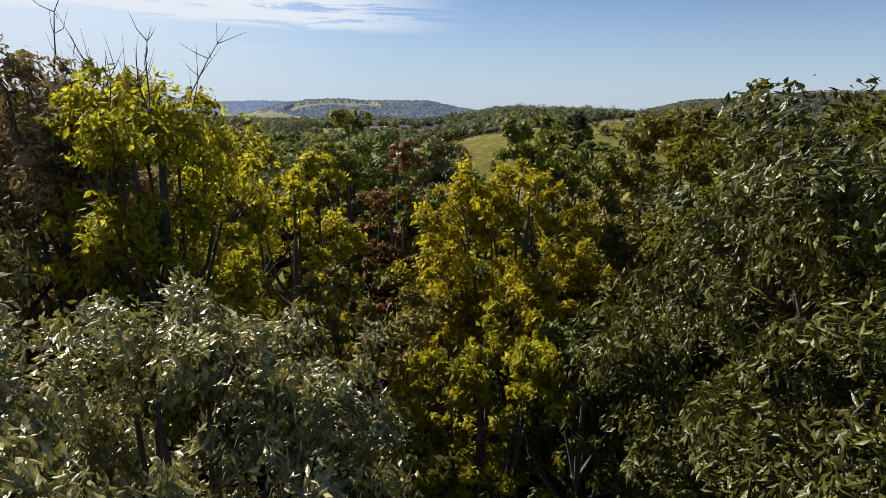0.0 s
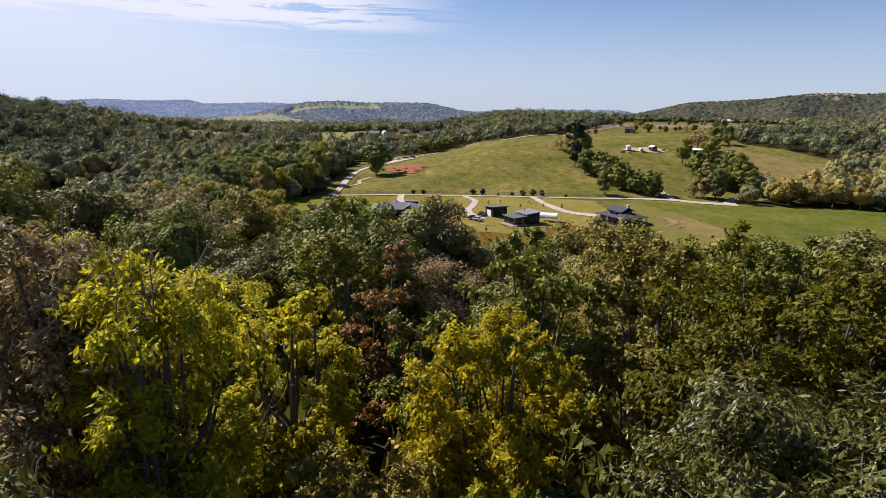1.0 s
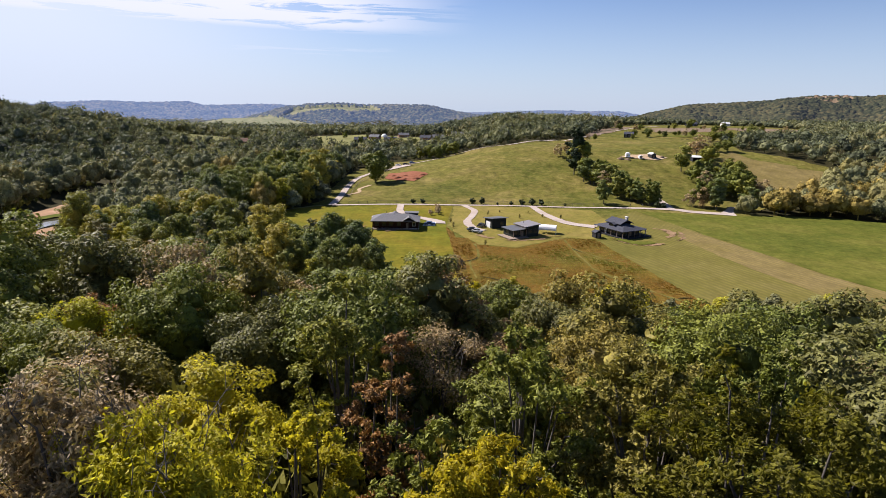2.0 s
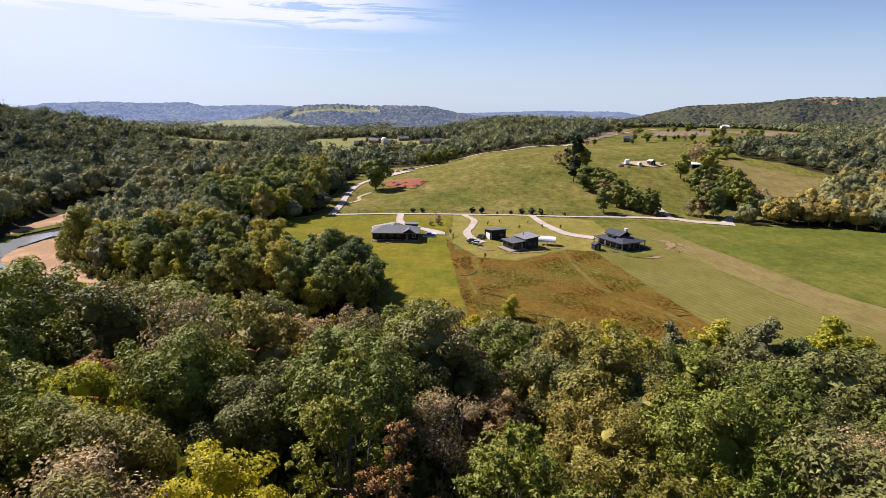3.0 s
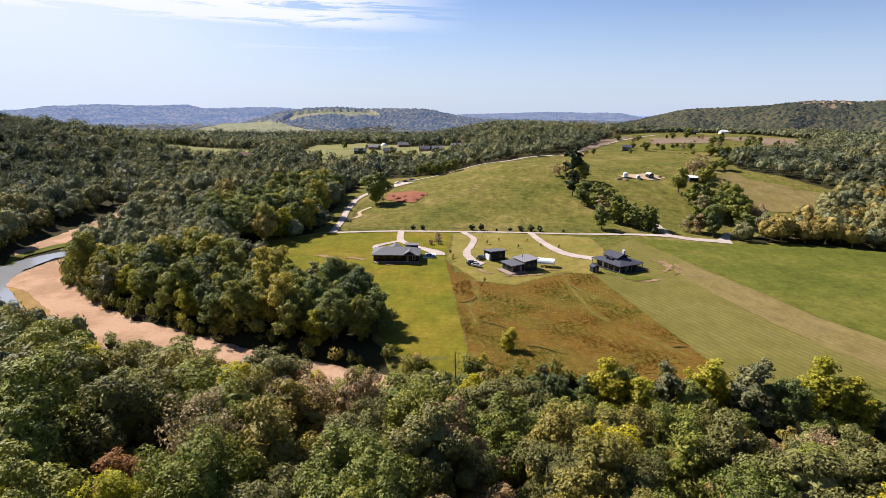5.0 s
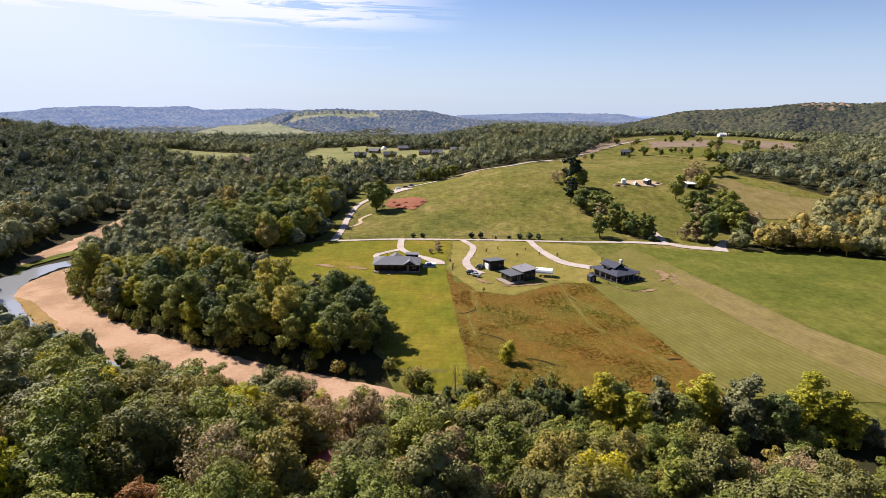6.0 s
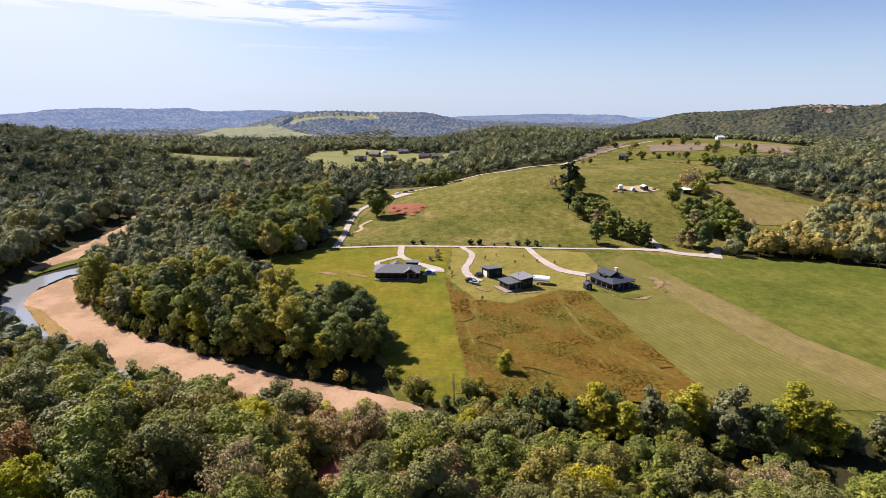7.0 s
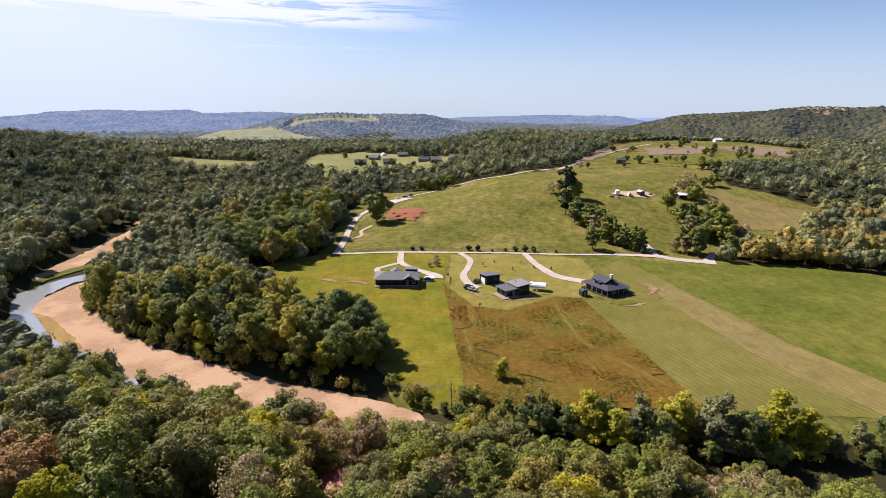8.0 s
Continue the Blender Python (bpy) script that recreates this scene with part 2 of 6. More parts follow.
# far hills whose material glows blue, painting in the haze of miles of air
def haze_glow_mat(name, haze, stops, relief=1.7):
    m, n, l, b = nodes_of(name)
    g = n.new("ShaderNodeNewGeometry")
    cell = n.new("ShaderNodeTexVoronoi")
    cell.inputs["Scale"].default_value = 0.19
    l.new(g.outputs["Position"], cell.inputs["Vector"])
    one = n.new("ShaderNodeSeparateColor")
    l.new(cell.outputs["Color"], one.inputs[0])
    both = n.new("ShaderNodeMath")
    both.operation = "MULTIPLY_ADD"
    l.new(one.outputs[0], both.inputs[0])
    both.inputs[1].default_value = 0.30
    wide = n.new("ShaderNodeMath")
    wide.operation = "MULTIPLY"
    l.new(noisy(n, l, 0.012, 6, 0.75), wide.inputs[0])
    wide.inputs[1].default_value = 0.7
    l.new(wide.outputs[0], both.inputs[2])
    r = ramp(n, stops)
    l.new(both.outputs[0], r.inputs[0])
    l.new(r.outputs[0], b.inputs["Base Color"])
    b.inputs["Roughness"].default_value = 1.0
    b.inputs["Specular IOR Level"].default_value = 0.0
    # haze painted as blue emission; the strength grows with distance
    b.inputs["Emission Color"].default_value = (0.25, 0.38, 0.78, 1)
    b.inputs["Emission Strength"].default_value = haze
    p = n.new("ShaderNodeBump")
    p.invert = True
    p.inputs["Strength"].default_value, p.inputs["Distance"].default_value = 1.0, relief
    l.new(cell.outputs["Distance"], p.inputs["Height"])
    l.new(p.outputs[0], b.inputs["Normal"])
    return m


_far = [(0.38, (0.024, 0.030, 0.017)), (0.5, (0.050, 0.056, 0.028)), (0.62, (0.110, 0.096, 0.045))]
HAZY_VALLEY = haze_glow_mat("hazy_valley_woods", 0.09, _far)
HAZY_MESA = haze_glow_mat("hazy_mesa_woods", 0.26, _far)
HAZY_HILL = haze_glow_mat("hazy_hill_woods", 0.13, _far)
HAZY_FARTHEST = haze_glow_mat("hazy_farthest_woods", 0.5, _far)
HAZY_RIDGE = haze_glow_mat("hazy_ridge_woods", 0.022, [(0.34, (0.022, 0.026, 0.012)), (0.5, (0.042, 0.044, 0.021)), (0.68, (0.078, 0.068, 0.030))])
HAZY_FIELD = haze_glow_mat("hazy_distant_fields", 0.06, [(0.36, (0.11, 0.12, 0.05)), (0.5, (0.17, 0.17, 0.08)), (0.66, (0.22, 0.20, 0.11))], 0.1)
FARGRASS = ground_mat("far_grass", [(0.2, (0.122, 0.129, 0.046)), (0.5, (0.168, 0.165, 0.062)), (0.8, (0.213, 0.197, 0.085))], [(0.3, (0.112, 0.113, 0.039)), (0.7, (0.203, 0.192, 0.079))], 0.02, 0.1, 0.5)
BARK = solid_mat("bark", (0.045, 0.038, 0.032), (0.135, 0.115, 0.098), 6, 0.9, 0, 0.6, (3, 3, 0.6))
# ---- the lie of the land ----
FOOT_X = [-600, -400, -260, -200, -160, -120, -70, -30, 0, 60, 120, 250, 450]
FOOT_Y = [460, 330, 222, 168, 146, 126, 110, 103, 98, 93, 84, 69, 40]
CREEK = [(-300, 420), (-225, 362), (-199, 330), (-194, 295), (-186, 258), (-177, 228), (-163, 202), (-147, 181), (-112, 153), (-72, 135), (-30, 123), (0, 113), (40, 109), (62, 106), (90, 100), (150, 92), (260, 78), (420, 50)]

CREEK_ARM = [(-177, 226), (-168, 238), (-154, 258), (-146, 290), (-150, 330)]


def sm(a, b, v):
    u = np.clip((np.asarray(v, float) - a) / (b - a), 0, 1)
    return u * u * (3 - 2 * u)


def gap_to(line, x, y):
    """Distance in plan from the points to a polyline."""
    best = np.full(np.shape(x), 1e9)
    for (ax, ay), (bx, by) in zip(line, line[1:]):
        dx, dy = bx - ax, by - ay
        u = np.clip(((x - ax) * dx + (y - ay) * dy) / (dx * dx + dy * dy), 0, 1)
        best = np.minimum(best, np.hypot(x - ax - u * dx, y - ay - u * dy))
    return best


def bump_hill(x, y, cx, cy, top, sx, sy, turn=0.0):
    c, s = math.cos(radians(turn)), math.sin(radians(turn))
    u, v = (x - cx) * c + (y - cy) * s, -(x - cx) * s + (y - cy) * c
    return top * np.exp(-0.5 * ((u / sx) ** 2 + (v / sy) ** 2))


def height(x, y):
    x, y = np.asarray(x, float), np.asarray(y, float)
    z = np.zeros(np.broadcast(x, y).shape)
    # the wooded slope that the walk starts from
    u = np.interp(x, FOOT_X, FOOT_Y) - y
    z = z + np.interp(u, [-5, 0, 12, 25, 38, 50, 68, 98, 200, 500], [0, 0.5, 5, 10.5, 16, 20.5, 23.5, 27, 38, 50])
    # creek
    g = np.minimum(gap_to(CREEK, x, y), gap_to(CREEK_ARM, x, y) + 4)
    z = z - 2.8 * (1 - sm(11, 18, g))
    # pasture hill
    z = z + 20 * sm(290, 440, y) * sm(-85, 60, x) * (1 + 0.25 * sm(480, 900, y)) * (1 - sm(980, 1200, np.hypot(x, y)))
    z = z + 4 * sm(430, 620, y) * (1 - sm(-85, 60, x))
    # wooded knoll, and the swell of far fields before the hills
    z = z + bump_hill(x, y, -500, 540, 36, 140, 70) * sm(14, 75, g)
    z = z + bump_hill(x, y, -300, 1330, 10, 160, 110)
    z = z + (0.55 * np.sin(x * 0.13 + 1.1 * np.sin(y * 0.06)) * np.sin(y * 0.11 + 0.7) + 0.9 * np.sin(x * 0.05 + y * 0.03) * np.sin(y * 0.045)) * sm(295, 330, y) * sm(-60, 0, x) * (1 - sm(500, 700, y))
    z = z + 2.0 * np.sin(x * 0.011 + 1.3) * np.sin(y * 0.009) * sm(320, 700, y)
    return z - 120 * sm(1900, 4200, np.hypot(x, y))


def land(x, y):
    return float(height(x, y))


# ---- building helpers ----
def mesh_from(name, verts, faces, mats, index=None, smooth=False):
    me = bpy.data.meshes.new(name)
    me.from_pydata([tuple(v) for v in verts], [], [tuple(int(i) for i in f) for f in faces])
    for m in mats:
        me.materials.append(m)
    if index is not None:
        me.polygons.foreach_set("material_index", np.asarray(index, np.int32))
    if smooth:
        me.polygons.foreach_set("use_smooth", np.ones(len(me.polygons), bool))
    me.update()
    return me


def tri_mesh(name, verts, tris, mats, index=None, tint=None, smooth=False):
    """A mesh of triangles from arrays."""
    verts, tris = np.asarray(verts, np.float32), np.asarray(tris, np.int32)
    me = bpy.data.meshes.new(name)
    me.vertices.add(len(verts))
    me.vertices.foreach_set("co", verts.ravel())
    me.loops.add(tris.size)
    me.loops.foreach_set("vertex_index", tris.ravel())
    me.polygons.add(len(tris))
    me.polygons.foreach_set("loop_start", np.arange(0, tris.size, 3, dtype=np.int32))
    me.polygons.foreach_set("use_smooth", np.full(len(tris), smooth))
    for m in mats:
        me.materials.append(m)
    if index is not None:
        me.polygons.foreach_set("material_index", np.asarray(index, np.int32))
    if tint is not None:
        a = me.attributes.new("tint", "FLOAT", "POINT")
        a.data.foreach_set("value", np.asarray(tint, np.float32))
    me.update()
    me.validate()
    return me


def inside(poly, x, y):
    x, y = np.asarray(x, float), np.asarray(y, float)
    hit = np.zeros(np.broadcast(x, y).shape, bool)
    for (ax, ay), (bx, by) in zip(poly, poly[1:] + poly[:1]):
        if ay != by:
            hit ^= ((ay > y) != (by > y)) & (x < (bx - ax) * (y - ay) / (by - ay) + ax)
    return hit


def spline(pts, step=3.0):
    """Catmull-Rom through plan points, sampled about every step metres."""
    p = [np.array(q, float) for q in pts]
    p = [2 * p[0] - p[1]] + p + [2 * p[-1] - p[-2]]
    out = []
    for a, b, c, d in zip(p, p[1:], p[2:], p[3:]):
        k = max(2, int(np.linalg.norm(c - b) / step))
        for u in np.arange(k) / k:
            out.append(0.5 * (2 * b + (c - a) * u + (2 * a - 5 * b + 4 * c - d) * u * u + (3 * b - a - 3 * c + d) * u ** 3))
    out.append(p[-2])
    return np.array(out)


def ribbon(name, pts, width, material, lift, step=1.4, wobble=0.1, shift=0.0, level=None, cols=5, seed=1):
    """A lane or stream that follows the ground. width: metres, or one for each end and between."""
    c = spline(pts, step)
    rng = np.random.default_rng(seed)
    d = np.gradient(c, axis=0)
    d /= np.linalg.norm(d, axis=1)[:, None]
    right = np.stack([d[:, 1], -d[:, 0]], 1)
    n = len(c)
    w = np.interp(np.linspace(0, 1, n), np.linspace(0, 1, len(width)), width) if isinstance(width, (list, tuple)) else np.full(n, float(width))
    sh = np.interp(np.linspace(0, 1, n), np.linspace(0, 1, len(shift)), shift) if isinstance(shift, (list, tuple)) else np.full(n, float(shift))
    verts = []
    e1, e2 = rng.normal(0, wobble, n), rng.normal(0, wobble, n)
    for i in range(n):
        for k in range(cols):
            u = k / (cols - 1) * 2 - 1
            off = sh[i] + u * (w[i] / 2 + (e1[i] if u < 0 else e2[i]))
            x, y = c[i] + right[i] * off
            verts.append((x, y, (land(x, y) + lift) if level is None else level))
    faces = [(i * cols + k, i * cols + k + 1, (i + 1) * cols + k + 1, (i + 1) * cols + k) for i in range(n - 1) for k in range(cols - 1)]
    faces = [f[::-1] for f in faces]
    return new(name, mesh_from(name, verts, faces, [material], smooth=True))


def drape(name, poly, material, lift, step=6.0, wobble=0.6, seed=1):
    """A field: a patch of ground cover inside a plan outline, laid on the land."""
    from mathutils.geometry import delaunay_2d_cdt
    rng = np.random.default_rng(seed)
    edge = []
    for (ax, ay), (bx, by) in zip(poly, poly[1:] + poly[:1]):
        k = max(1, int(math.hypot(bx - ax, by - ay) / min(step, 4)))
        for i in range(k):
            u = i / k
            edge.append((ax + (bx - ax) * u + rng.normal(0, wobble), ay + (by - ay) * u + rng.normal(0, wobble)))
    e = np.array(edge)
    gx, gy = np.meshgrid(np.arange(e[:, 0].min(), e[:, 0].max(), step), np.arange(e[:, 1].min(), e[:, 1].max(), step))
    gx, gy = gx.ravel() + 0.31, gy.ravel() + 0.17
    keep = inside(edge, gx, gy)
    keep &= np.array([np.hypot(e[:, 0] - a, e[:, 1] - b).min() > step * 0.35 for a, b in zip(gx, gy)]) if len(gx) else keep
    pts = [Vector(p) for p in edge] + [Vector(p) for p in zip(gx[keep], gy[keep])]
    n = len(edge)
    vs, _, fs, _, _, _ = delaunay_2d_cdt(pts, [(i, (i + 1) % n) for i in range(n)], [], 1, 1e-4)
    xy = np.array([(v.x, v.y) for v in vs])
    z = height(xy[:, 0], xy[:, 1]) + lift
    tris = np.array([f for f in fs if len(f) == 3])
    a, b, c = xy[tris[:, 0]], xy[tris[:, 1]], xy[tris[:, 2]]
    flip = (b[:, 0] - a[:, 0]) * (c[:, 1] - a[:, 1]) - (b[:, 1] - a[:, 1]) * (c[:, 0] - a[:, 0]) < 0
    tris[flip] = tris[flip][:, ::-1]
    return new(name, tri_mesh(name, np.column_stack([xy, z]), tris, [material], smooth=True))


def structure(ob, label, category):
    return tagged(ob, label, category, kind="structure")


# ---- ground ----
def axis(lo, hi, fine, far_lo, far_hi, grow=1.12):
    v = list(np.arange(lo, hi + fine, fine))
    s = fine
    while v[-1] < far_hi:
        s *= grow
        v.append(v[-1] + s)
    s = fine
    while v[0] > far_lo:
        s *= grow
        v.insert(0, v[0] - s)
    return np.array(v)


gx, gy = axis(-235, 150, 2.5, -4300, 4300, 1.09), axis(90, 345, 2.5, -1500, 4500, 1.07)
GX, GY = np.meshgrid(gx, gy)
GZ = height(GX, GY)
nx = len(gx)
quads = [(j * nx + i, j * nx + i + 1, (j + 1) * nx + i + 1, (j + 1) * nx + i) for j in range(len(gy) - 1) for i in range(nx - 1)]
ground = structure(new("ground", mesh_from("ground", np.column_stack([GX.ravel(), GY.ravel(), GZ.ravel()]), quads, [FOREST_FLOOR], smooth=True)), "leaf-littered woodland ground of a broad rolling valley", "ground")

VALLEY = [(-100, 235), (-86, 254), (-75, 271), (-73, 290), (-78, 320), (-80, 360), (-82, 400), (-80, 435), (-74, 476), (-42, 466), (-8, 470), (25, 488), (55, 501), (97, 560), (150, 690), (190, 800), (250, 880), (330, 940), (400, 900), (430, 760), (330, 600), (262, 556), (210, 512), (190, 427), (228, 374), (190, 330), (150, 300), (128, 281), (147, 280), (172, 275), (196, 264), (260, 240), (260, 112), (110, 114), (60, 118.5), (20, 122), (2, 124.5), (-16, 128), (-20, 134), (-35, 176), (-49, 171), (-69, 186)]
structure(drape("pasture", VALLEY, GRASS, 0.18, 6), "rolling green pasture with worn yellowish patches", "field")
structure(drape("lawn", [(-96, 235), (-90, 262), (-66, 274), (-36, 280), (-8, 282), (-9, 232), (2, 126), (-16, 130), (-33, 176), (-49, 174), (-67, 188)], LAWN, 0.26, 6, 0.2), "smooth mown green lawn round a house", "lawn")
structure(drape("yard", [(-7, 283), (30, 285), (58, 280), (60, 258), (55, 236), (47, 217), (37, 218), (31, 213), (17, 200), (4, 203), (-1, 213), (-6, 224), (-7.5, 240)], YARD, 0.25, 5, 0.4), "rough yellowish yard grass with mowing streaks", "yard")
structure(drape("hay_field", [(79, 281), (89, 243), (101, 201), (108, 175), (121, 147), (128, 126), (240, 126), (240, 236), (196, 262), (172, 273), (147, 278), (125, 275)], HAY, 0.28, 6, 0.3), "even green hay field", "field")
structure(drape("mown_field", [(60, 258), (79, 281), (89, 243), (101, 201), (108, 175), (121, 147), (128, 126), (64, 128), (61.5, 139), (55.6, 170), (47.6, 214), (64, 216), (70, 228)], MOWN, 0.27, 5, 0.3), "mown field with fine curved hay rows", "field")
structure(drape("dry_field", [(80, 226), (88, 240), (100.5, 200.5), (107.5, 175), (120.5, 147), (127.5, 126), (108, 128), (96, 152), (90, 172), (84, 196)], TAN, 0.33, 4, 0.25), "band of dry straw-coloured mown hay", "field")
MEADOW_EDGE = [(-9, 232), (-6, 222), (-4.8, 213), (0.2, 211.4), (3.7, 201.7), (16.8, 198.6), (31, 212), (37.2, 216.9), (47, 215.7), (55.2, 170.5), (61.2, 139.4), (62, 128), (2.4, 126)]
structure(drape("meadow", MEADOW_EDGE, MEADOW, 0.34, 4, 0.3), "unmown meadow of rust-brown and olive autumn grasses", "meadow")
structure(drape("hill_hay", [(178, 422), (184, 400), (221, 369), (191, 337), (153, 341), (150, 372)], TAN, 0.4, 6, 1.0), "straw-coloured grass slope on a hill", "field")
structure(drape("hill_strip", [(172, 584), (213, 647), (304, 650), (290, 599), (244, 562), (199, 567)], HAY, 0.5, 6, 2.0), "strip of bright green grass on a hill top", "field")
for poly in (
    [(101, 568), (135, 679), (204, 779), (168, 690), (126, 604)], [(217, 746), (319, 818), (268, 682), (193, 649)],
    [(320, 809), (379, 818), (427, 731), (377, 653), (312, 668)], [(297, 622), (327, 612), (325, 531), (296, 493), (279, 537)],
):
    structure(drape("hill_fallow", poly, FALLOW, 0.6, 8, 2.0), "brown fallow field on a hill top", "field")
structure(drape("red_lot", [(-54, 371), (-45, 360), (-33, 354), (-26, 380), (-38, 392), (-53, 394)], REDCLAY, 0.45, 4, 0.6), "levelled building lot of bare red clay", "lot")
structure(drape("hill_lot", [(97, 396), (104, 391), (119, 388), (128, 395), (122, 402), (106, 401)], PALECLAY, 0.45, 4, 0.6), "bare pale soil lot on a hill", "lot")
OPEN_FAR = [
    [(-500, 1096), (-537, 1290), (-449, 1310), (-276, 1073), (-336, 1001), (-437, 925)],
    [(-197, 716), (-205, 789), (-152, 837), (-99, 801), (-20, 707), (0, 659), (-22, 580), (-80, 588), (-118, 538), (-168, 565)],
    [(-312, 610), (-290, 530), (-225, 535), (-200, 590), (-222, 672), (-264, 640)],
]
# the first, farthest field carries the same painted haze glow as the hills
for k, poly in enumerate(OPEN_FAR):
    structure(drape("far_field", poly, (HAZY_FIELD, FARGRASS, FARGRASS)[k], 2.0 if k == 0 else 0.5, 14, 3.0, seed=k), "distant open field between woods", "field")

# wooded hills at the end of the valley, too far to tell tree from tree
def crowns(x, y, cell, tall, seed):
    """Height of rounded treetops that stand in a loose grid."""
    ci, cj = np.floor(x / cell).astype(int), np.floor(y / cell).astype(int)
    best = np.zeros(np.shape(x))
    for di in (-1, 0, 1):
        for dj in (-1, 0, 1):
            i, j = ci + di, cj + dj
            h = [np.mod(np.sin(i * p + j * q + seed) * 43758.55, 1.0) for p, q in ((12.99, 78.23), (39.35, 11.14), (73.16, 52.24))]
            d = np.hypot(x - (i + 0.15 + 0.7 * h[0]) * cell, y - (j + 0.15 + 0.7 * h[1]) * cell)
            best = np.maximum(best, tall * (0.55 + 0.45 * h[2]) * np.sqrt(np.clip(1 - (d / cell / 0.8) ** 2, 0, 1)))
    return best


def backdrop_hills(label, crest, radius, foot, material, step, rows, seed, clear=(), far=0.5, field=None):
    """A wooded ridge across the valley. crest: bearing in degrees and height of the skyline, station by station."""
    a = np.arange(crest[0][0], crest[-1][0], step)
    top = np.interp(a, [c[0] for c in crest], [c[1] for c in crest]) - 6
    back_r = radius + (radius - foot) * far
    r = np.concatenate([np.linspace(foot, radius, rows), np.linspace(radius, back_r, max(6, rows // 4))[1:]])
    rng = np.random.default_rng(seed)
    w = rng.uniform(0, 6.28, 6)
    R, A = np.meshgrid(r, a, indexing="ij")
    spur = 0.09 * (np.sin(A * 0.42 + w[0] + R * 0.002) + 0.7 * np.sin(A * 0.83 + w[1] - R * 0.003) + 0.4 * np.sin(A * 1.7 + w[2] + R * 0.006))
    u = np.clip((R - foot) / (radius - foot), 0, None)
    rise = np.where(u <= 1, sm(0, 1, u ** (1.15 + spur * 2.2)), 1 - sm(1, 1 + far, u))
    X, Y = R * np.sin(np.radians(A)), R * np.cos(np.radians(A))
    wood = crowns(X, Y, 9.0, 9.0, seed)
    open_ = np.zeros(X.shape, bool)
    for p in clear:
        open_ |= inside(p, A, u)
    for p in OPEN_FAR:
        open_ |= inside(p, X, Y)
    Z = -30 * sm(1900, 3300, R) * (1 - rise) + top[None, :] * rise + np.where(open_, 0, wood) - 2 * (1 - sm(0, 0.05, u))
    n = len(a)
    f = np.array([(i * n + k, (i + 1) * n + k, (i + 1) * n + k + 1, i * n + k + 1) for i in range(len(r) - 1) for k in range(n - 1)])
    idx = open_[:-1, :-1].ravel().astype(np.int32)
    return structure(new("backdrop", mesh_from("backdrop", np.column_stack([X.ravel(), Y.ravel(), Z.ravel()]), f, [material, field or HAZY_FIELD], idx, smooth=True)), label, "hills")


# each ridge's blue comes from the haze glow in its material
backdrop_hills("far wooded valley floor between hills", [(-50, 6), (50, 6)], 2300, 1000, HAZY_VALLEY, 0.12, 130, 3, far=0.1)
backdrop_hills("flat-topped wooded mesa with blue haze put in as glow", [(-50, 12), (-46.5, 14), (-38.7, 18), (-36.7, 24), (-35.7, 31), (-33.8, 34), (-31.4, 38), (-28.9, 35), (-25.2, 39), (-24.6, 35), (-24.1, 30), (-21.2, 33), (-19.3, 36), (-17.3, 34), (-14.3, 28), (-10.2, 16)], 1900, 1330, HAZY_MESA, 0.07, 90, 11)
backdrop_hills("wooded hill with a pasture on its top", [(-22.5, 0), (-21.4, 2), (-19.9, 13), (-18.4, 24), (-17.4, 32), (-15.1, 41), (-12.3, 44), (-9.7, 41), (-7, 43), (-4.1, 43), (-3, 37), (-1.2, 29), (1.5, 18), (3.7, 5), (6, 0)], 1500, 1130, HAZY_HILL, 0.07, 70, 12, clear=([(-18, 0.45), (-15.5, 0.62), (-11, 0.58), (-8.6, 0.75), (-9.5, 0.9), (-13, 0.82), (-16.5, 0.8)],))
backdrop_hills("far wooded hills with blue haze put in as glow", [(-6, -20), (-2.2, 5), (-0.6, 13), (2, 17), (3.6, 20), (6.2, 27), (8.8, 29), (10.8, 27), (11.8, 30), (13.5, 29), (14.5, 21), (16.2, 10), (18.6, -6)], 2500, 2000, HAZY_MESA, 0.06, 50, 13)
backdrop_hills("farthest hills, pale blue from haze put in as glow", [(10, -20), (11.8, -8), (14.2, 9), (16.2, 11), (18, 16), (20.4, 9), (24, -10)], 3200, 2700, HAZY_FARTHEST, 0.06, 30, 14)
backdrop_hills("long wooded ridge with small clearings on its brow", [(10, 0), (11.9, 10), (14.9, 29), (16.3, 38), (17.7, 47), (18.8, 54), (21.3, 58), (23.1, 61), (25.2, 66), (27.2, 73), (28.4, 76), (30.3, 77), (31.4, 75), (32.5, 80), (33.5, 81), (37.8, 86), (43.5, 83), (50, 80)], 1450, 930, HAZY_RIDGE, 0.06, 110, 15, clear=([(27.3, 0.86), (31, 0.9), (30.6, 0.95), (27.6, 0.92)], [(31.8, 0.93), (34.5, 0.95), (34.5, 1.05), (32.2, 1.02)], [(28.5, 0.78), (30, 0.79), (29.8, 0.83), (28.7, 0.82)]), field=FALLOW)

# ---- creek ----
structure(drape("river_bar", [(-163, 234), (-158, 221), (-142, 199), (-126, 182.5), (-113, 169.5), (-98, 160.5), (-76.5, 151), (-66.5, 146.5), (-53, 141), (-38, 136.5), (-26, 133), (-17, 129.5), (-10, 125.5), (-8, 121), (-18, 116), (-40, 118.5), (-60, 123), (-84, 131), (-104, 141), (-122, 156), (-141, 171), (-155, 185), (-160, 185), (-164, 193), (-166.5, 204), (-167, 216)], SAND, 0.3, 3.0, 0.4), "bare pinkish gravel bar inside a creek's bend", "gravel bar")
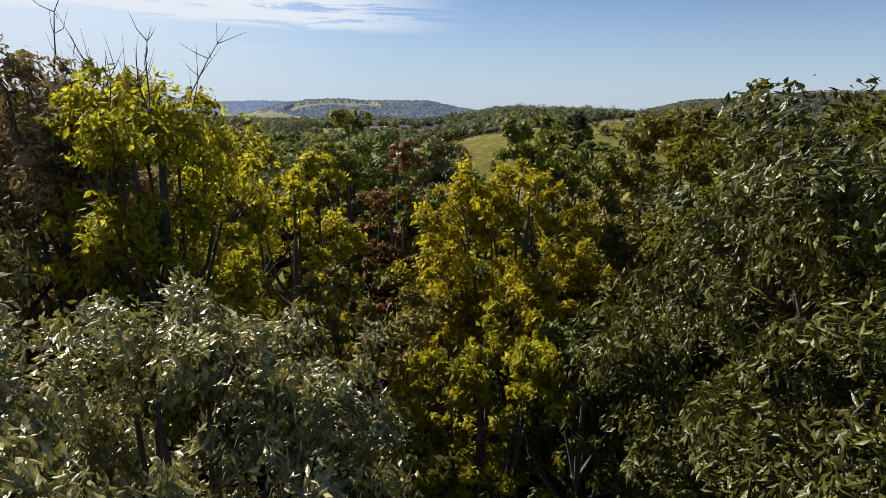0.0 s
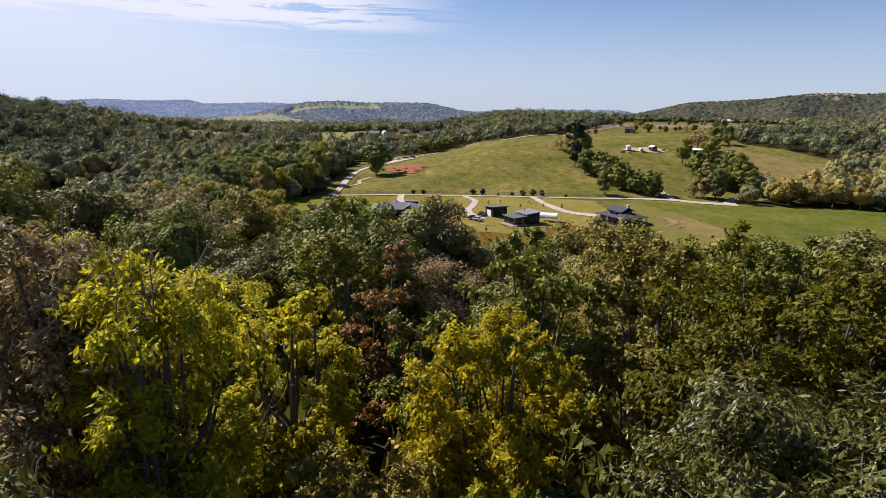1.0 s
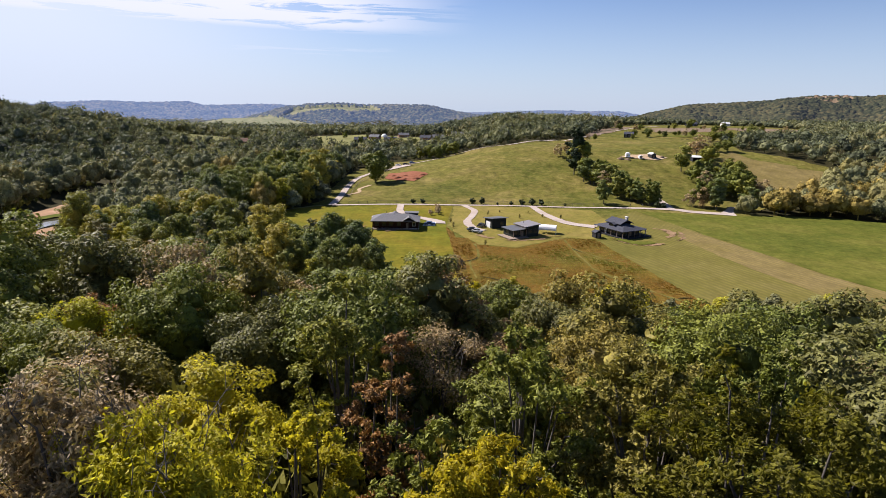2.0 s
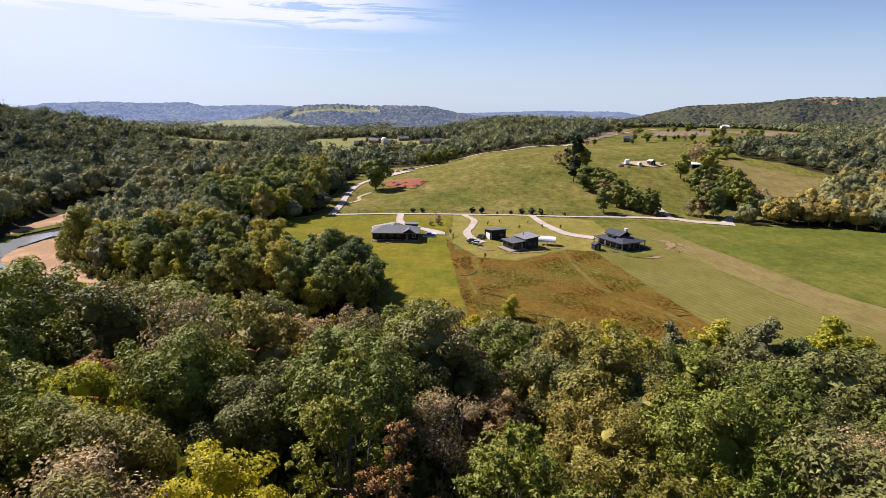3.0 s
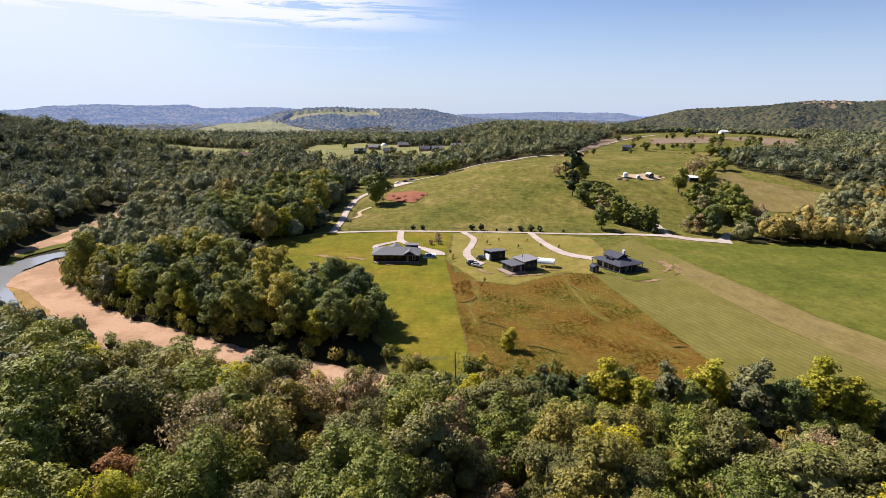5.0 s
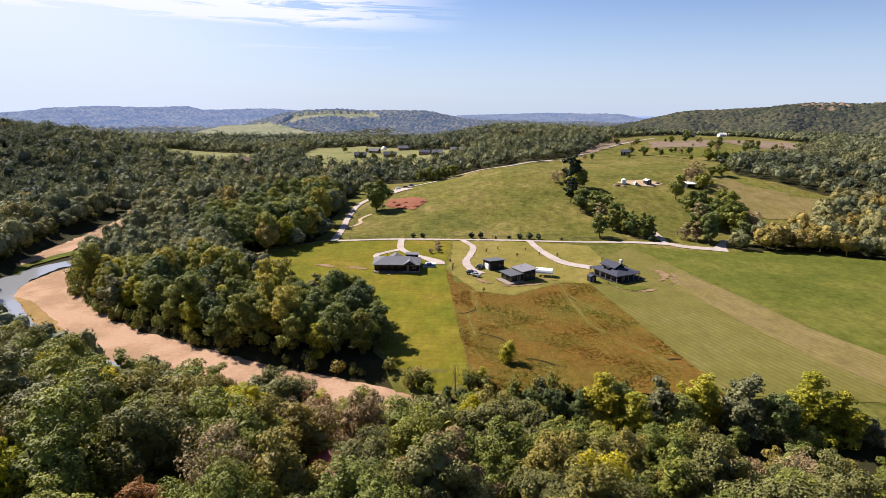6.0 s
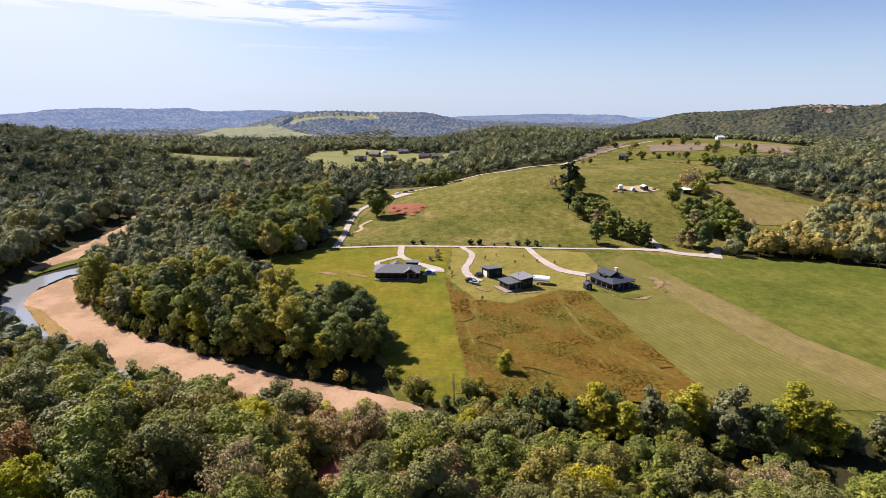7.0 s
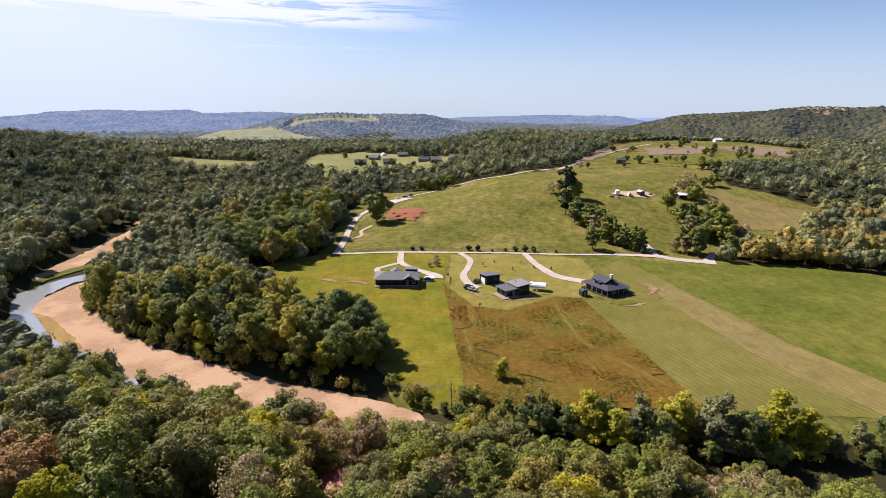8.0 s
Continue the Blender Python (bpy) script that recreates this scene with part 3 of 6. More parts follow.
structure(drape("river_bar", [(-191, 233), (-194, 252), (-195, 274), (-199, 306), (-204, 340), (-225, 366), (-222, 374), (-196, 348), (-184, 303), (-182, 278), (-181.5, 253), (-180, 236), (-186, 228)], SAND, 0.3, 3.0, 0.6, 2), "long strip of bare gravel along a creek", "gravel bar")
structure(ribbon("algae_edge", [(-158.5, 187.5), (-152, 184), (-143, 175.5), (-132, 166), (-122, 158.5)], [1, 4.2, 5, 5, 2], ALGAE, 0.36, 1.5, 0.3), "ochre algae-stained shallows at a bar's edge", "shallows")
m, n, l, b = nodes_of("creek_water")
b.inputs["Base Color"].default_value = (0.21, 0.22, 0.22, 1)
b.inputs["Roughness"].default_value = 0.1
b.inputs["Specular IOR Level"].default_value = 0.6
bp = n.new("ShaderNodeBump")
bp.inputs["Strength"].default_value, bp.inputs["Distance"].default_value = 0.25, 0.1
l.new(noisy(n, l, 0.8, 4, 0.6), bp.inputs["Height"])
l.new(bp.outputs[0], b.inputs["Normal"])
WATER = m
structure(ribbon("water", [(-146, 285), (-153, 262), (-165, 240), (-172.5, 225), (-173.5, 206), (-167, 189), (-152, 175), (-133, 160), (-112, 146), (-84, 131), (-50, 120)], [5, 6, 8, 11, 13, 10, 9, 8, 6, 5, 4], WATER, 0, 2.5, 0.35, 0, -2.45, 7), "shallow grey-blue creek water with glints", "creek")

# ---- lanes ----
structure(ribbon("lane", [(-65, 275.5), (-36, 282.5), (-7, 285), (22, 287), (51, 287), (80, 289.5), (99, 288), (106, 283), (124, 278)], [2.7, 2.7, 2.7, 2.7, 2.7, 2.7, 3.6, 6, 7], GRAVEL, 0.42), "pale gravel lane across the valley floor", "road")
structure(ribbon("lane_fork", [(98, 288), (99, 300), (97, 316)], 3.4, GRAVEL, 0.44), "gravel track that climbs from the lane", "road")
structure(ribbon("lane_north", [(-65, 275), (-67, 306), (-70.5, 342), (-71, 382), (-61, 420), (-46, 444), (-12, 456), (18, 470), (58, 499), (88, 539), (120, 600), (165, 685), (217, 775), (250, 830)], 3.4, GRAVEL, 0.5), "pale gravel road that climbs over the pasture hill", "road")
structure(ribbon("parking", [(-66, 408), (-56, 426), (-44, 436)], [8, 16, 10], GRAVEL, 0.6), "widened gravel parking at a road bend", "parking")
structure(ribbon("farm_track", [(-66, 276), (-74, 270), (-88, 253), (-101, 236)], 1.6, WORN, 0.4), "two-rut farm track at the edge of the lawn", "track")
structure(ribbon("hill_track", [(-58, 345), (-62, 330), (-60, 318), (-66, 305)], 2.0, PALECLAY, 0.4), "faint dirt track in pasture", "track")
structure(ribbon("driveway", [(-33, 283), (-31, 264), (-25, 254), (-14, 243), (-13, 238)], [3.2, 3.2, 3.4, 4, 7], GRAVEL, 0.44), "pale gravel driveway to a house", "driveway")
structure(ribbon("driveway", [(-31, 262), (-36.5, 256), (-40.5, 250), (-39, 245)], 2.8, GRAVEL, 0.43), "curved pale gravel driveway loop", "driveway")
structure(ribbon("driveway", [(-2.6, 284), (2.4, 271), (1.4, 257), (-0.6, 243), (1.9, 231), (6, 226)], [3, 3, 3, 3, 3.6, 4], GRAVEL, 0.43), "winding pale gravel driveway", "driveway")
structure(ribbon("driveway", [(30.5, 286), (34.4, 265.5), (41.3, 247), (52, 239.5)], [3.4, 3.6, 5, 6], GRAVEL, 0.43), "broad pale gravel driveway to a dark-roofed house", "driveway")
structure(ribbon("rough_strip", [(-66.5, 193), (-64, 198), (-62, 203)], [1.5, 3, 1.5], MEADOW, 0.4, 2, 0.4), "uncut strip of dark rough grass in a lawn", "grass")
structure(ribbon("rough_strip", [(-54.2, 190), (-52, 197), (-49, 204)], [1.5, 3, 1.5], MEADOW, 0.4, 2, 0.4), "uncut strip of dark rough grass in a lawn", "grass")
structure(ribbon("lane_spur", [(121, 280), (126, 290), (131, 299)], [6, 3.5, 2.5], GRAVEL, 0.45), "pale gravel spur that leaves the lane between trees", "road")
for pts in ([(-3.1, 178.5), (-0.2, 178.6), (2.5, 181.7), (3.3, 185)], [(3.6, 162.3), (7.4, 160), (10.5, 157.7), (11.6, 155.3)], [(16, 145.2), (20.7, 143.3), (24.3, 140.8), (26.6, 140.2)], [(54.5, 147), (56.5, 147.8), (58.5, 148)], [(35.9, 200.2), (37, 197), (38.2, 194.5)]):
    structure(ribbon("rut", pts, [0.2, 0.6, 0.5, 0.25], FOREST_FLOOR, 0.5, 0.8, 0.1), "dark washed-out rut in a meadow", "rut")
structure(ribbon("meadow_path", [(2.4, 203), (3.6, 185), (0.8, 177), (2.8, 160)], 0.65, MOWN, 0.43, 2, 0.2), "narrow mown path through a meadow", "path")
structure(ribbon("meadow_path", [(35.2, 214), (36, 198), (37.7, 180.5), (38.7, 172), (44.5, 160.3), (51.7, 149.7), (57, 142)], 0.65, MOWN, 0.43, 2, 0.2), "narrow mown path through a meadow", "path")
structure(ribbon("meadow_path", [(36.3, 200), (41, 191.2), (45.3, 186), (50, 185)], 0.65, MOWN, 0.43, 2, 0.2), "narrow mown path through a meadow", "path")
structure(ribbon("bank_grass", [(-178, 214), (-183, 224), (-182, 236), (-179, 248), (-172, 262)], [2, 5, 6, 6, 4], HAY, 0.5, 2.5, 0.25), "strip of low green growth along the water", "grass")
for pts, width in (
    ([(-63, 232), (-58, 231), (-54, 229)], [1, 2.6, 1]), ([(-50, 229), (-46, 229.5), (-41, 227.5)], [0.8, 2.2, 1.2]), ([(-33, 222), (-30, 221.5), (-27, 222)], [0.6, 1.2, 0.6]),
    ([(3, 219), (6, 215.5), (9, 213)], [0.8, 2.0, 0.8]), ([(13, 210.5), (19, 211), (25, 213), (30, 216)], [0.6, 1.4, 1.2, 0.6]), ([(27, 222), (31, 220), (35, 220)], [0.5, 1.0, 0.5]),
    ([(54, 219), (57, 213), (60, 209)], [0.5, 1.2, 0.8]), ([(60, 208.5), (66, 209.5), (71, 212)], [0.8, 1.6, 0.8]), ([(75, 222), (79, 228), (79.5, 236), (75, 240)], [0.5, 1.8, 2.2, 0.7]), ([(82, 229), (83.5, 232), (83, 236)], [0.4, 1.4, 0.5]), ([(78, 218), (81, 222), (82, 227)], [0.4, 1.2, 0.6]),
):
    structure(ribbon("bare_patch", pts, [w * 1.5 for w in width], SOIL, 0.40, 0.9, 0.45, seed=len(pts)), "broken strip of bare reddish soil beside a house", "soil")
structure(ribbon("terrace", [(55.5, 217.5), (61.5, 211.5), (68, 213.5)], [3, 6, 3], HAY, 0.5, 1.5, 0.2), "low grassed terrace in front of a porch", "terrace")
# ---- trees ----
def tube(path, radii, sides):
    """A tapered limb along points."""
    path = np.asarray(path, float)
    d = np.gradient(path, axis=0)
    d /= np.linalg.norm(d, axis=1)[:, None] + 1e-9
    ref = np.array([0.31, 0.87, 0.1])
    a = np.cross(d, ref)
    a /= np.linalg.norm(a, axis=1)[:, None] + 1e-9
    b = np.cross(d, a)
    ang = np.arange(sides) / sides * 2 * math.pi
    ring = np.cos(ang)[None, :, None] * a[:, None] + np.sin(ang)[None, :, None] * b[:, None]
    v = (path[:, None] + ring * np.asarray(radii)[:, None, None]).reshape(-1, 3)
    t = []
    for i in range(len(path) - 1):
        for k in range(sides):
            p, q = i * sides + k, i * sides + (k + 1) % sides
            t += [(p, q, q + sides), (p, q + sides, p + sides)]
    return v, np.array(t)


def joined(pieces):
    vs, ts, o = [], [], 0
    for v, t in pieces:
        vs.append(v)
        ts.append(np.asarray(t) + o)
        o += len(v)
    return np.concatenate(vs), np.concatenate(ts)


def leaves(rng, centres, radii, count, length, width, droop, flat=0.8, shell=0.4, fold=True, gather=0.0):
    """Leaves or sprays on the outsides of the crown's lobes: folded pairs of triangles, or single ones."""
    pick = rng.choice(len(centres), count, p=radii ** 2 / (radii ** 2).sum())
    d = rng.normal(size=(count, 3))
    owner = None
    if gather:
        # leaves gathered in sprays round twig ends
        owner = rng.integers(max(8, int(count * gather)), size=count)
        pick, d = pick[owner], d[owner]
    d[:, 2] = d[:, 2] * 0.9 + 0.25
    d /= np.linalg.norm(d, axis=1)[:, None]
    r = radii[pick] * (rng.random(count) ** shell * rng.uniform(0.82, 1.14, count) if shell else rng.uniform(0.74, 1.0, count) * rng.uniform(0.95, 1.22, count))
    off = np.zeros((count, 3))
    if gather:
        r = r[owner]
        off = rng.normal(size=(count, 3)) * (radii[pick] * (0.17 if fold else 0.27))[:, None]
        off[:, 2] = off[:, 2] * 0.8 - droop * 0.5 * np.abs(off[:, 0])
    pos = centres[pick] + d * r[:, None] * np.array([1, 1, flat]) + off
    off /= np.linalg.norm(off, axis=1)[:, None] + 1e-9
    if fold:
        nrm = 0.6 * d + rng.normal(size=(count, 3)) * 0.5 + np.array([0, 0, 0.35])
    else:
        out = pos - centres.mean(0)
        out /= np.linalg.norm(out, axis=1)[:, None] + 1e-9
        nrm = 0.75 * d + 0.4 * out + 0.2 * off + rng.normal(size=(count, 3)) * 0.42 + np.array([0, 0, 0.2])
    nrm /= np.linalg.norm(nrm, axis=1)[:, None]
    ax = rng.normal(size=(count, 3)) * 0.8 + d * 0.5 + np.array([0, 0, -droop])
    ax -= nrm * (ax * nrm).sum(1)[:, None]
    ax /= np.linalg.norm(ax, axis=1)[:, None] + 1e-9
    side = np.cross(nrm, ax)
    ln = (length * rng.uniform(0.6, 1.3, count))[:, None]
    wd = (width * rng.uniform(0.7, 1.25, count))[:, None]
    if fold:
        v = np.stack([pos - ax * ln * 0.5, pos + side * wd * 0.5 - nrm * wd * 0.15, pos + ax * ln * 0.5, pos - side * wd * 0.5 - nrm * wd * 0.15], 1).reshape(-1, 3)
        o = np.arange(count)[:, None] * 4
        t = np.stack([o + np.array([0, 1, 2]), o + np.array([0, 2, 3])], 1).reshape(-1, 3)
    else:
        v = np.stack([pos - ax * ln * 0.5 + side * wd * 0.5, pos + ax * ln * 0.6, pos - ax * ln * 0.4 - side * wd * 0.5], 1).reshape(-1, 3)
        t = np.arange(count * 3).reshape(-1, 3)
    return v, t


def ball(rng, centre, radii, sub=1, rough=0.2):
    """A lumpy closed mass."""
    bm = bmesh.new()
    bmesh.ops.create_icosphere(bm, subdivisions=sub, radius=1)
    v = np.array([p.co[:] for p in bm.verts])
    t = np.array([[p.index for p in f.verts] for f in bm.faces])
    bm.free()
    v *= rng.uniform(1 - rough, 1 + rough, len(v))[:, None]
    return v * np.asarray(radii) + np.asarray(centre), t


def tree_shape(seed, tall, wide, base, lobes, count, length, width, droop=0.3, sides=6, twigs=0, core=0.0, lobe=0.40, fold=True, gather=0.0, shell=0.4, peak=0.0, sub=0):
    """Trunk and crown arrays of one tree, foot at the origin."""
    rng = np.random.default_rng(seed)
    hc = (tall - base) / 2
    mid = base + hc
    # lobes spread evenly over the crown's outside
    k = np.arange(lobes) + 0.5
    zz = 1 - 2 * k / lobes
    an = k * 2.39996 + rng.normal(0, 0.35, lobes)
    d = np.stack([np.cos(an) * np.sqrt(1 - zz ** 2), np.sin(an) * np.sqrt(1 - zz ** 2), zz], 1) + rng.normal(0, 0.14, (lobes, 3))
    rad = wide * lobe * rng.uniform(*((0.75, 1.25) if fold else (0.6, 1.4)), lobes)
    taper = 1 - peak * np.clip(d[:, 2:3] * 0.5 + 0.5, 0, 1)
    cen = d * np.array([wide - wide * lobe, wide - wide * lobe, max(hc - wide * lobe * 0.8, hc * 0.45)]) * np.concatenate([taper, taper, np.ones_like(taper)], 1) * rng.uniform(*((0.72, 1.02) if fold else (0.66, 1.16)), lobes)[:, None] + np.array([0, 0, mid])
    bend = rng.normal(0, 0.25, 2)
    tp = np.array([[0, 0, -0.5], [bend[0] * 0.3, bend[1] * 0.3, base * 0.6], [bend[0], bend[1], mid], [bend[0] * 1.3, bend[1] * 0.8, tall - hc * 0.35]])
    r0 = tall * 0.015 + 0.03
    wood = [tube(tp, [r0 * 1.35, r0, r0 * 0.6, r0 * 0.12], sides)]
    for i in range(lobes):
        f = rng.uniform(0.25, 0.9)
        s = tp[1] * (1 - f) + tp[2] * f
        e = cen[i] + d[i] * rad[i] * 0.45
        q = s * 0.5 + e * 0.5 + np.array([0, 0, -0.12 * np.linalg.norm(e - s)]) + rng.normal(0, 0.15, 3)
        wood.append(tube([s, q, cen[i], e], [r0 * 0.42, r0 * 0.28, r0 * 0.15, 0.012], max(3, sides - 2)))
    if twigs >= 200:
        # bare boughs that fork upwards
        for i in range(twigs // 9):
            j = rng.integers(lobes)
            p = cen[j] + rng.normal(size=3) * rad[j] * 0.3
            g = d[j] * 0.35 + rng.normal(size=3) * 0.3 + np.array([0, 0, 0.9])
            pts = [p]
            for k in range(5):
                g = g / np.linalg.norm(g) + rng.normal(size=3) * 0.22
                pts.append(pts[-1] + g * rad[j] * 0.3)
            wood.append(tube(pts, [0.03, 0.025, 0.02, 0.015, 0.01, 0.004], 3))
            for k in (1, 2, 2, 3, 3, 4, 4):
                q = pts[k]
                h = g * 0.5 + rng.normal(size=3) * 0.7
                h /= np.linalg.norm(h)
                m1 = q + h * rng.uniform(0.2, 0.4)
                wood.append(tube([q, m1, m1 + (h + np.array([0, 0, 0.5]) + rng.normal(size=3) * 0.3) * rng.uniform(0.2, 0.45)], [0.013, 0.009, 0.003], 3))
        twigs = 40
    for i in range(twigs):
        j = rng.integers(lobes)
        a = cen[j] + rng.normal(size=3) * rad[j] * 0.25
        g = d[j] + rng.normal(size=3) * 0.7 + np.array([0, 0, 0.55])
        g /= np.linalg.norm(g)
        reach = rng.uniform(0.6, 1.3)
        q = a + g * rad[j] * reach
        wood.append(tube([a, (a + q) / 2 + rng.normal(0, 0.08, 3), q], [0.02, 0.013, 0.005], 3))
    lc, lr = cen, rad
    if sub:
        # each lobe breaks up into leafy clumps round its boughs' ends
        e = rng.normal(size=(lobes, sub, 3)) + d[:, None] * 0.9 + np.array([0, 0, 0.45])
        e /= np.linalg.norm(e, axis=2)[:, :, None]
        lc = (cen[:, None] + e * rad[:, None, None] * rng.uniform(0.5, 0.9 if fold else 1.2, (lobes, sub, 1))).reshape(-1, 3)
        lr = np.repeat(rad, sub) * rng.uniform(*((0.42, 0.72) if fold else (0.28, 0.5)), lobes * sub)
    leaf = [leaves(rng, lc, lr, count, length, width, droop, 0.85, shell, fold, gather)]
    if core:
        leaf += [ball(rng, c, (r * core, r * core, r * core * 0.8), 2) for c, r in zip(cen, rad)]
        leaf += [ball(rng, (0, 0, mid), (wide * 0.45, wide * 0.45, hc * 0.5), 1)]
    (wv, wt), (lv, lt) = joined(wood), joined(leaf)
    fit_z = tall / (np.percentile(lv[:, 2], 99.9) if fold else lv[:, 2].max())
    wv[:, 2] *= fit_z
    lv[:, 2] *= fit_z
    return (wv, wt), (lv, lt)


def make_tree(name, shape, leaf, label, group, bark=None):
    """One tree thing: an empty at its foot, trunk and crown under it."""
    (tv, tt), (cv, ct) = shape
    top = tagged(new(name), label, "tree", group)
    for part_name, v, t, m in (("trunk", tv, tt, bark or BARK), ("crown", cv, ct, leaf)):
        o = new(part_name, tri_mesh(part_name, v, t, [m]))
        o.parent = top
    return top


LEAF_GREEN = leaf_mat("leaf_green", [(0.0, (0.098, 0.116, 0.022)), (0.5, (0.146, 0.160, 0.024)), (1.0, (0.205, 0.197, 0.026))])
LEAF_OLIVE = leaf_mat("leaf_olive", [(0.0, (0.146, 0.132, 0.027)), (0.5, (0.187, 0.159, 0.030)), (1.0, (0.222, 0.170, 0.033))])
LEAF_YELLOW = leaf_mat("leaf_yellow", [(0.0, (0.289, 0.263, 0.014)), (0.5, (0.370, 0.304, 0.015)), (1.0, (0.428, 0.304, 0.020))], 0.5, 0.5)
LEAF_TURNING = leaf_mat("leaf_turning", [(0.0, (0.318, 0.307, 0.020)), (1.0, (0.400, 0.343, 0.022))], 0.5, 0.5)
LEAF_LIME = leaf_mat("leaf_lime", [(0.0, (0.112, 0.109, 0.011)), (1.0, (0.128, 0.119, 0.013))], 0.5, 0.5)
LEAF_RUST = leaf_mat("leaf_rust", [(0.0, (0.228, 0.106, 0.031)), (0.5, (0.249, 0.155, 0.058)), (1.0, (0.220, 0.155, 0.071))], 0.6)
LEAF_GREY = leaf_mat("leaf_grey", [(0.0, (0.271, 0.204, 0.104)), (1.0, (0.348, 0.246, 0.118))], 0.6)
LEAF_GLOSS = leaf_mat("leaf_gloss", [(0.0, (0.067, 0.072, 0.014)), (1.0, (0.082, 0.080, 0.015))], 0.34, 0.2, spec=0.28)
LEAF_BANK = leaf_mat("leaf_bank", [(0.0, (0.109, 0.131, 0.035)), (0.4, (0.179, 0.187, 0.039)), (0.75, (0.271, 0.244, 0.044)), (1.0, (0.350, 0.287, 0.048))], 0.5, 0.36)
LEAF_SILVER = leaf_mat("leaf_silver", [(0.0, (0.255, 0.232, 0.087)), (1.0, (0.296, 0.264, 0.101))], 0.3, 0.2, spec=0.6)
LEAF_PALE = leaf_mat("leaf_pale", [(0.0, (0.120, 0.118, 0.032)), (1.0, (0.147, 0.141, 0.040))], 0.5)
LEAF_PINE = leaf_mat("leaf_cedar", [(0.0, (0.026, 0.039, 0.014)), (1.0, (0.039, 0.052, 0.017))], 0.6, 0.1)
WOODS = leaf_mat("woods_leaf", [(0.0, (0.106, 0.117, 0.067)), (0.35, (0.162, 0.167, 0.080)), (0.62, (0.194, 0.181, 0.073)), (0.8, (0.205, 0.171, 0.052)), (0.9, (0.240, 0.184, 0.045)), (1.0, (0.281, 0.162, 0.076))], 0.7, 0.22, True, 0.1)

# greyer copy of WOODS: distance haze put into the leaf colours
HAZED_WOODS = leaf_mat("hazed_woods_leaf", [(0.0, (0.074, 0.086, 0.051)), (0.35, (0.119, 0.129, 0.067)), (0.62, (0.166, 0.165, 0.076)), (0.8, (0.174, 0.166, 0.076)), (1.0, (0.224, 0.183, 0.080))], 0.7, 0.26, True, 0.1)

LEAF_ASH = leaf_mat("leaf_ash", [(0.0, (0.140, 0.140, 0.062)), (1.0, (0.205, 0.190, 0.080))], 0.6)
LEAF_BANK_LIME = leaf_mat("leaf_bank_lime", [(0.0, (0.285, 0.275, 0.026)), (0.5, (0.342, 0.308, 0.029)), (1.0, (0.393, 0.317, 0.029))], 0.5, 0.4)
LEAF_BANK_GREEN = leaf_mat("leaf_bank_green", [(0.0, (0.088, 0.113, 0.040)), (0.5, (0.158, 0.183, 0.048)), (1.0, (0.254, 0.248, 0.048))], 0.5, 0.32)
SLOPE_LEAF = leaf_mat("slope_leaf", [(0.0, (0.092, 0.103, 0.026)), (0.4, (0.138, 0.142, 0.032)), (0.65, (0.196, 0.178, 0.037)), (0.85, (0.262, 0.216, 0.037)), (1.0, (0.314, 0.192, 0.066))], 0.6, 0.3, True, 0.15)

placed = [(-17, 63.5, 3.6), (-15.8, 58.5, 2.6), (-15.0, 54, 1.8), (-14.2, 49, 1.0)]  # plan places already taken, with their reach
used = set()
rnd = random.Random(7)


def put(proto, x, y, scale, spin, wide=1.0):
    m = Matrix.Translation((x, y, land(x, y) - 0.1)) @ Matrix.Rotation(spin, 4, "Z")
    t = copy_thing(proto, m) if proto.name in used else proto
    used.add(proto.name)
    t.matrix_basis = m @ Matrix.Diagonal((scale * wide, scale * wide, scale, 1))
    return t


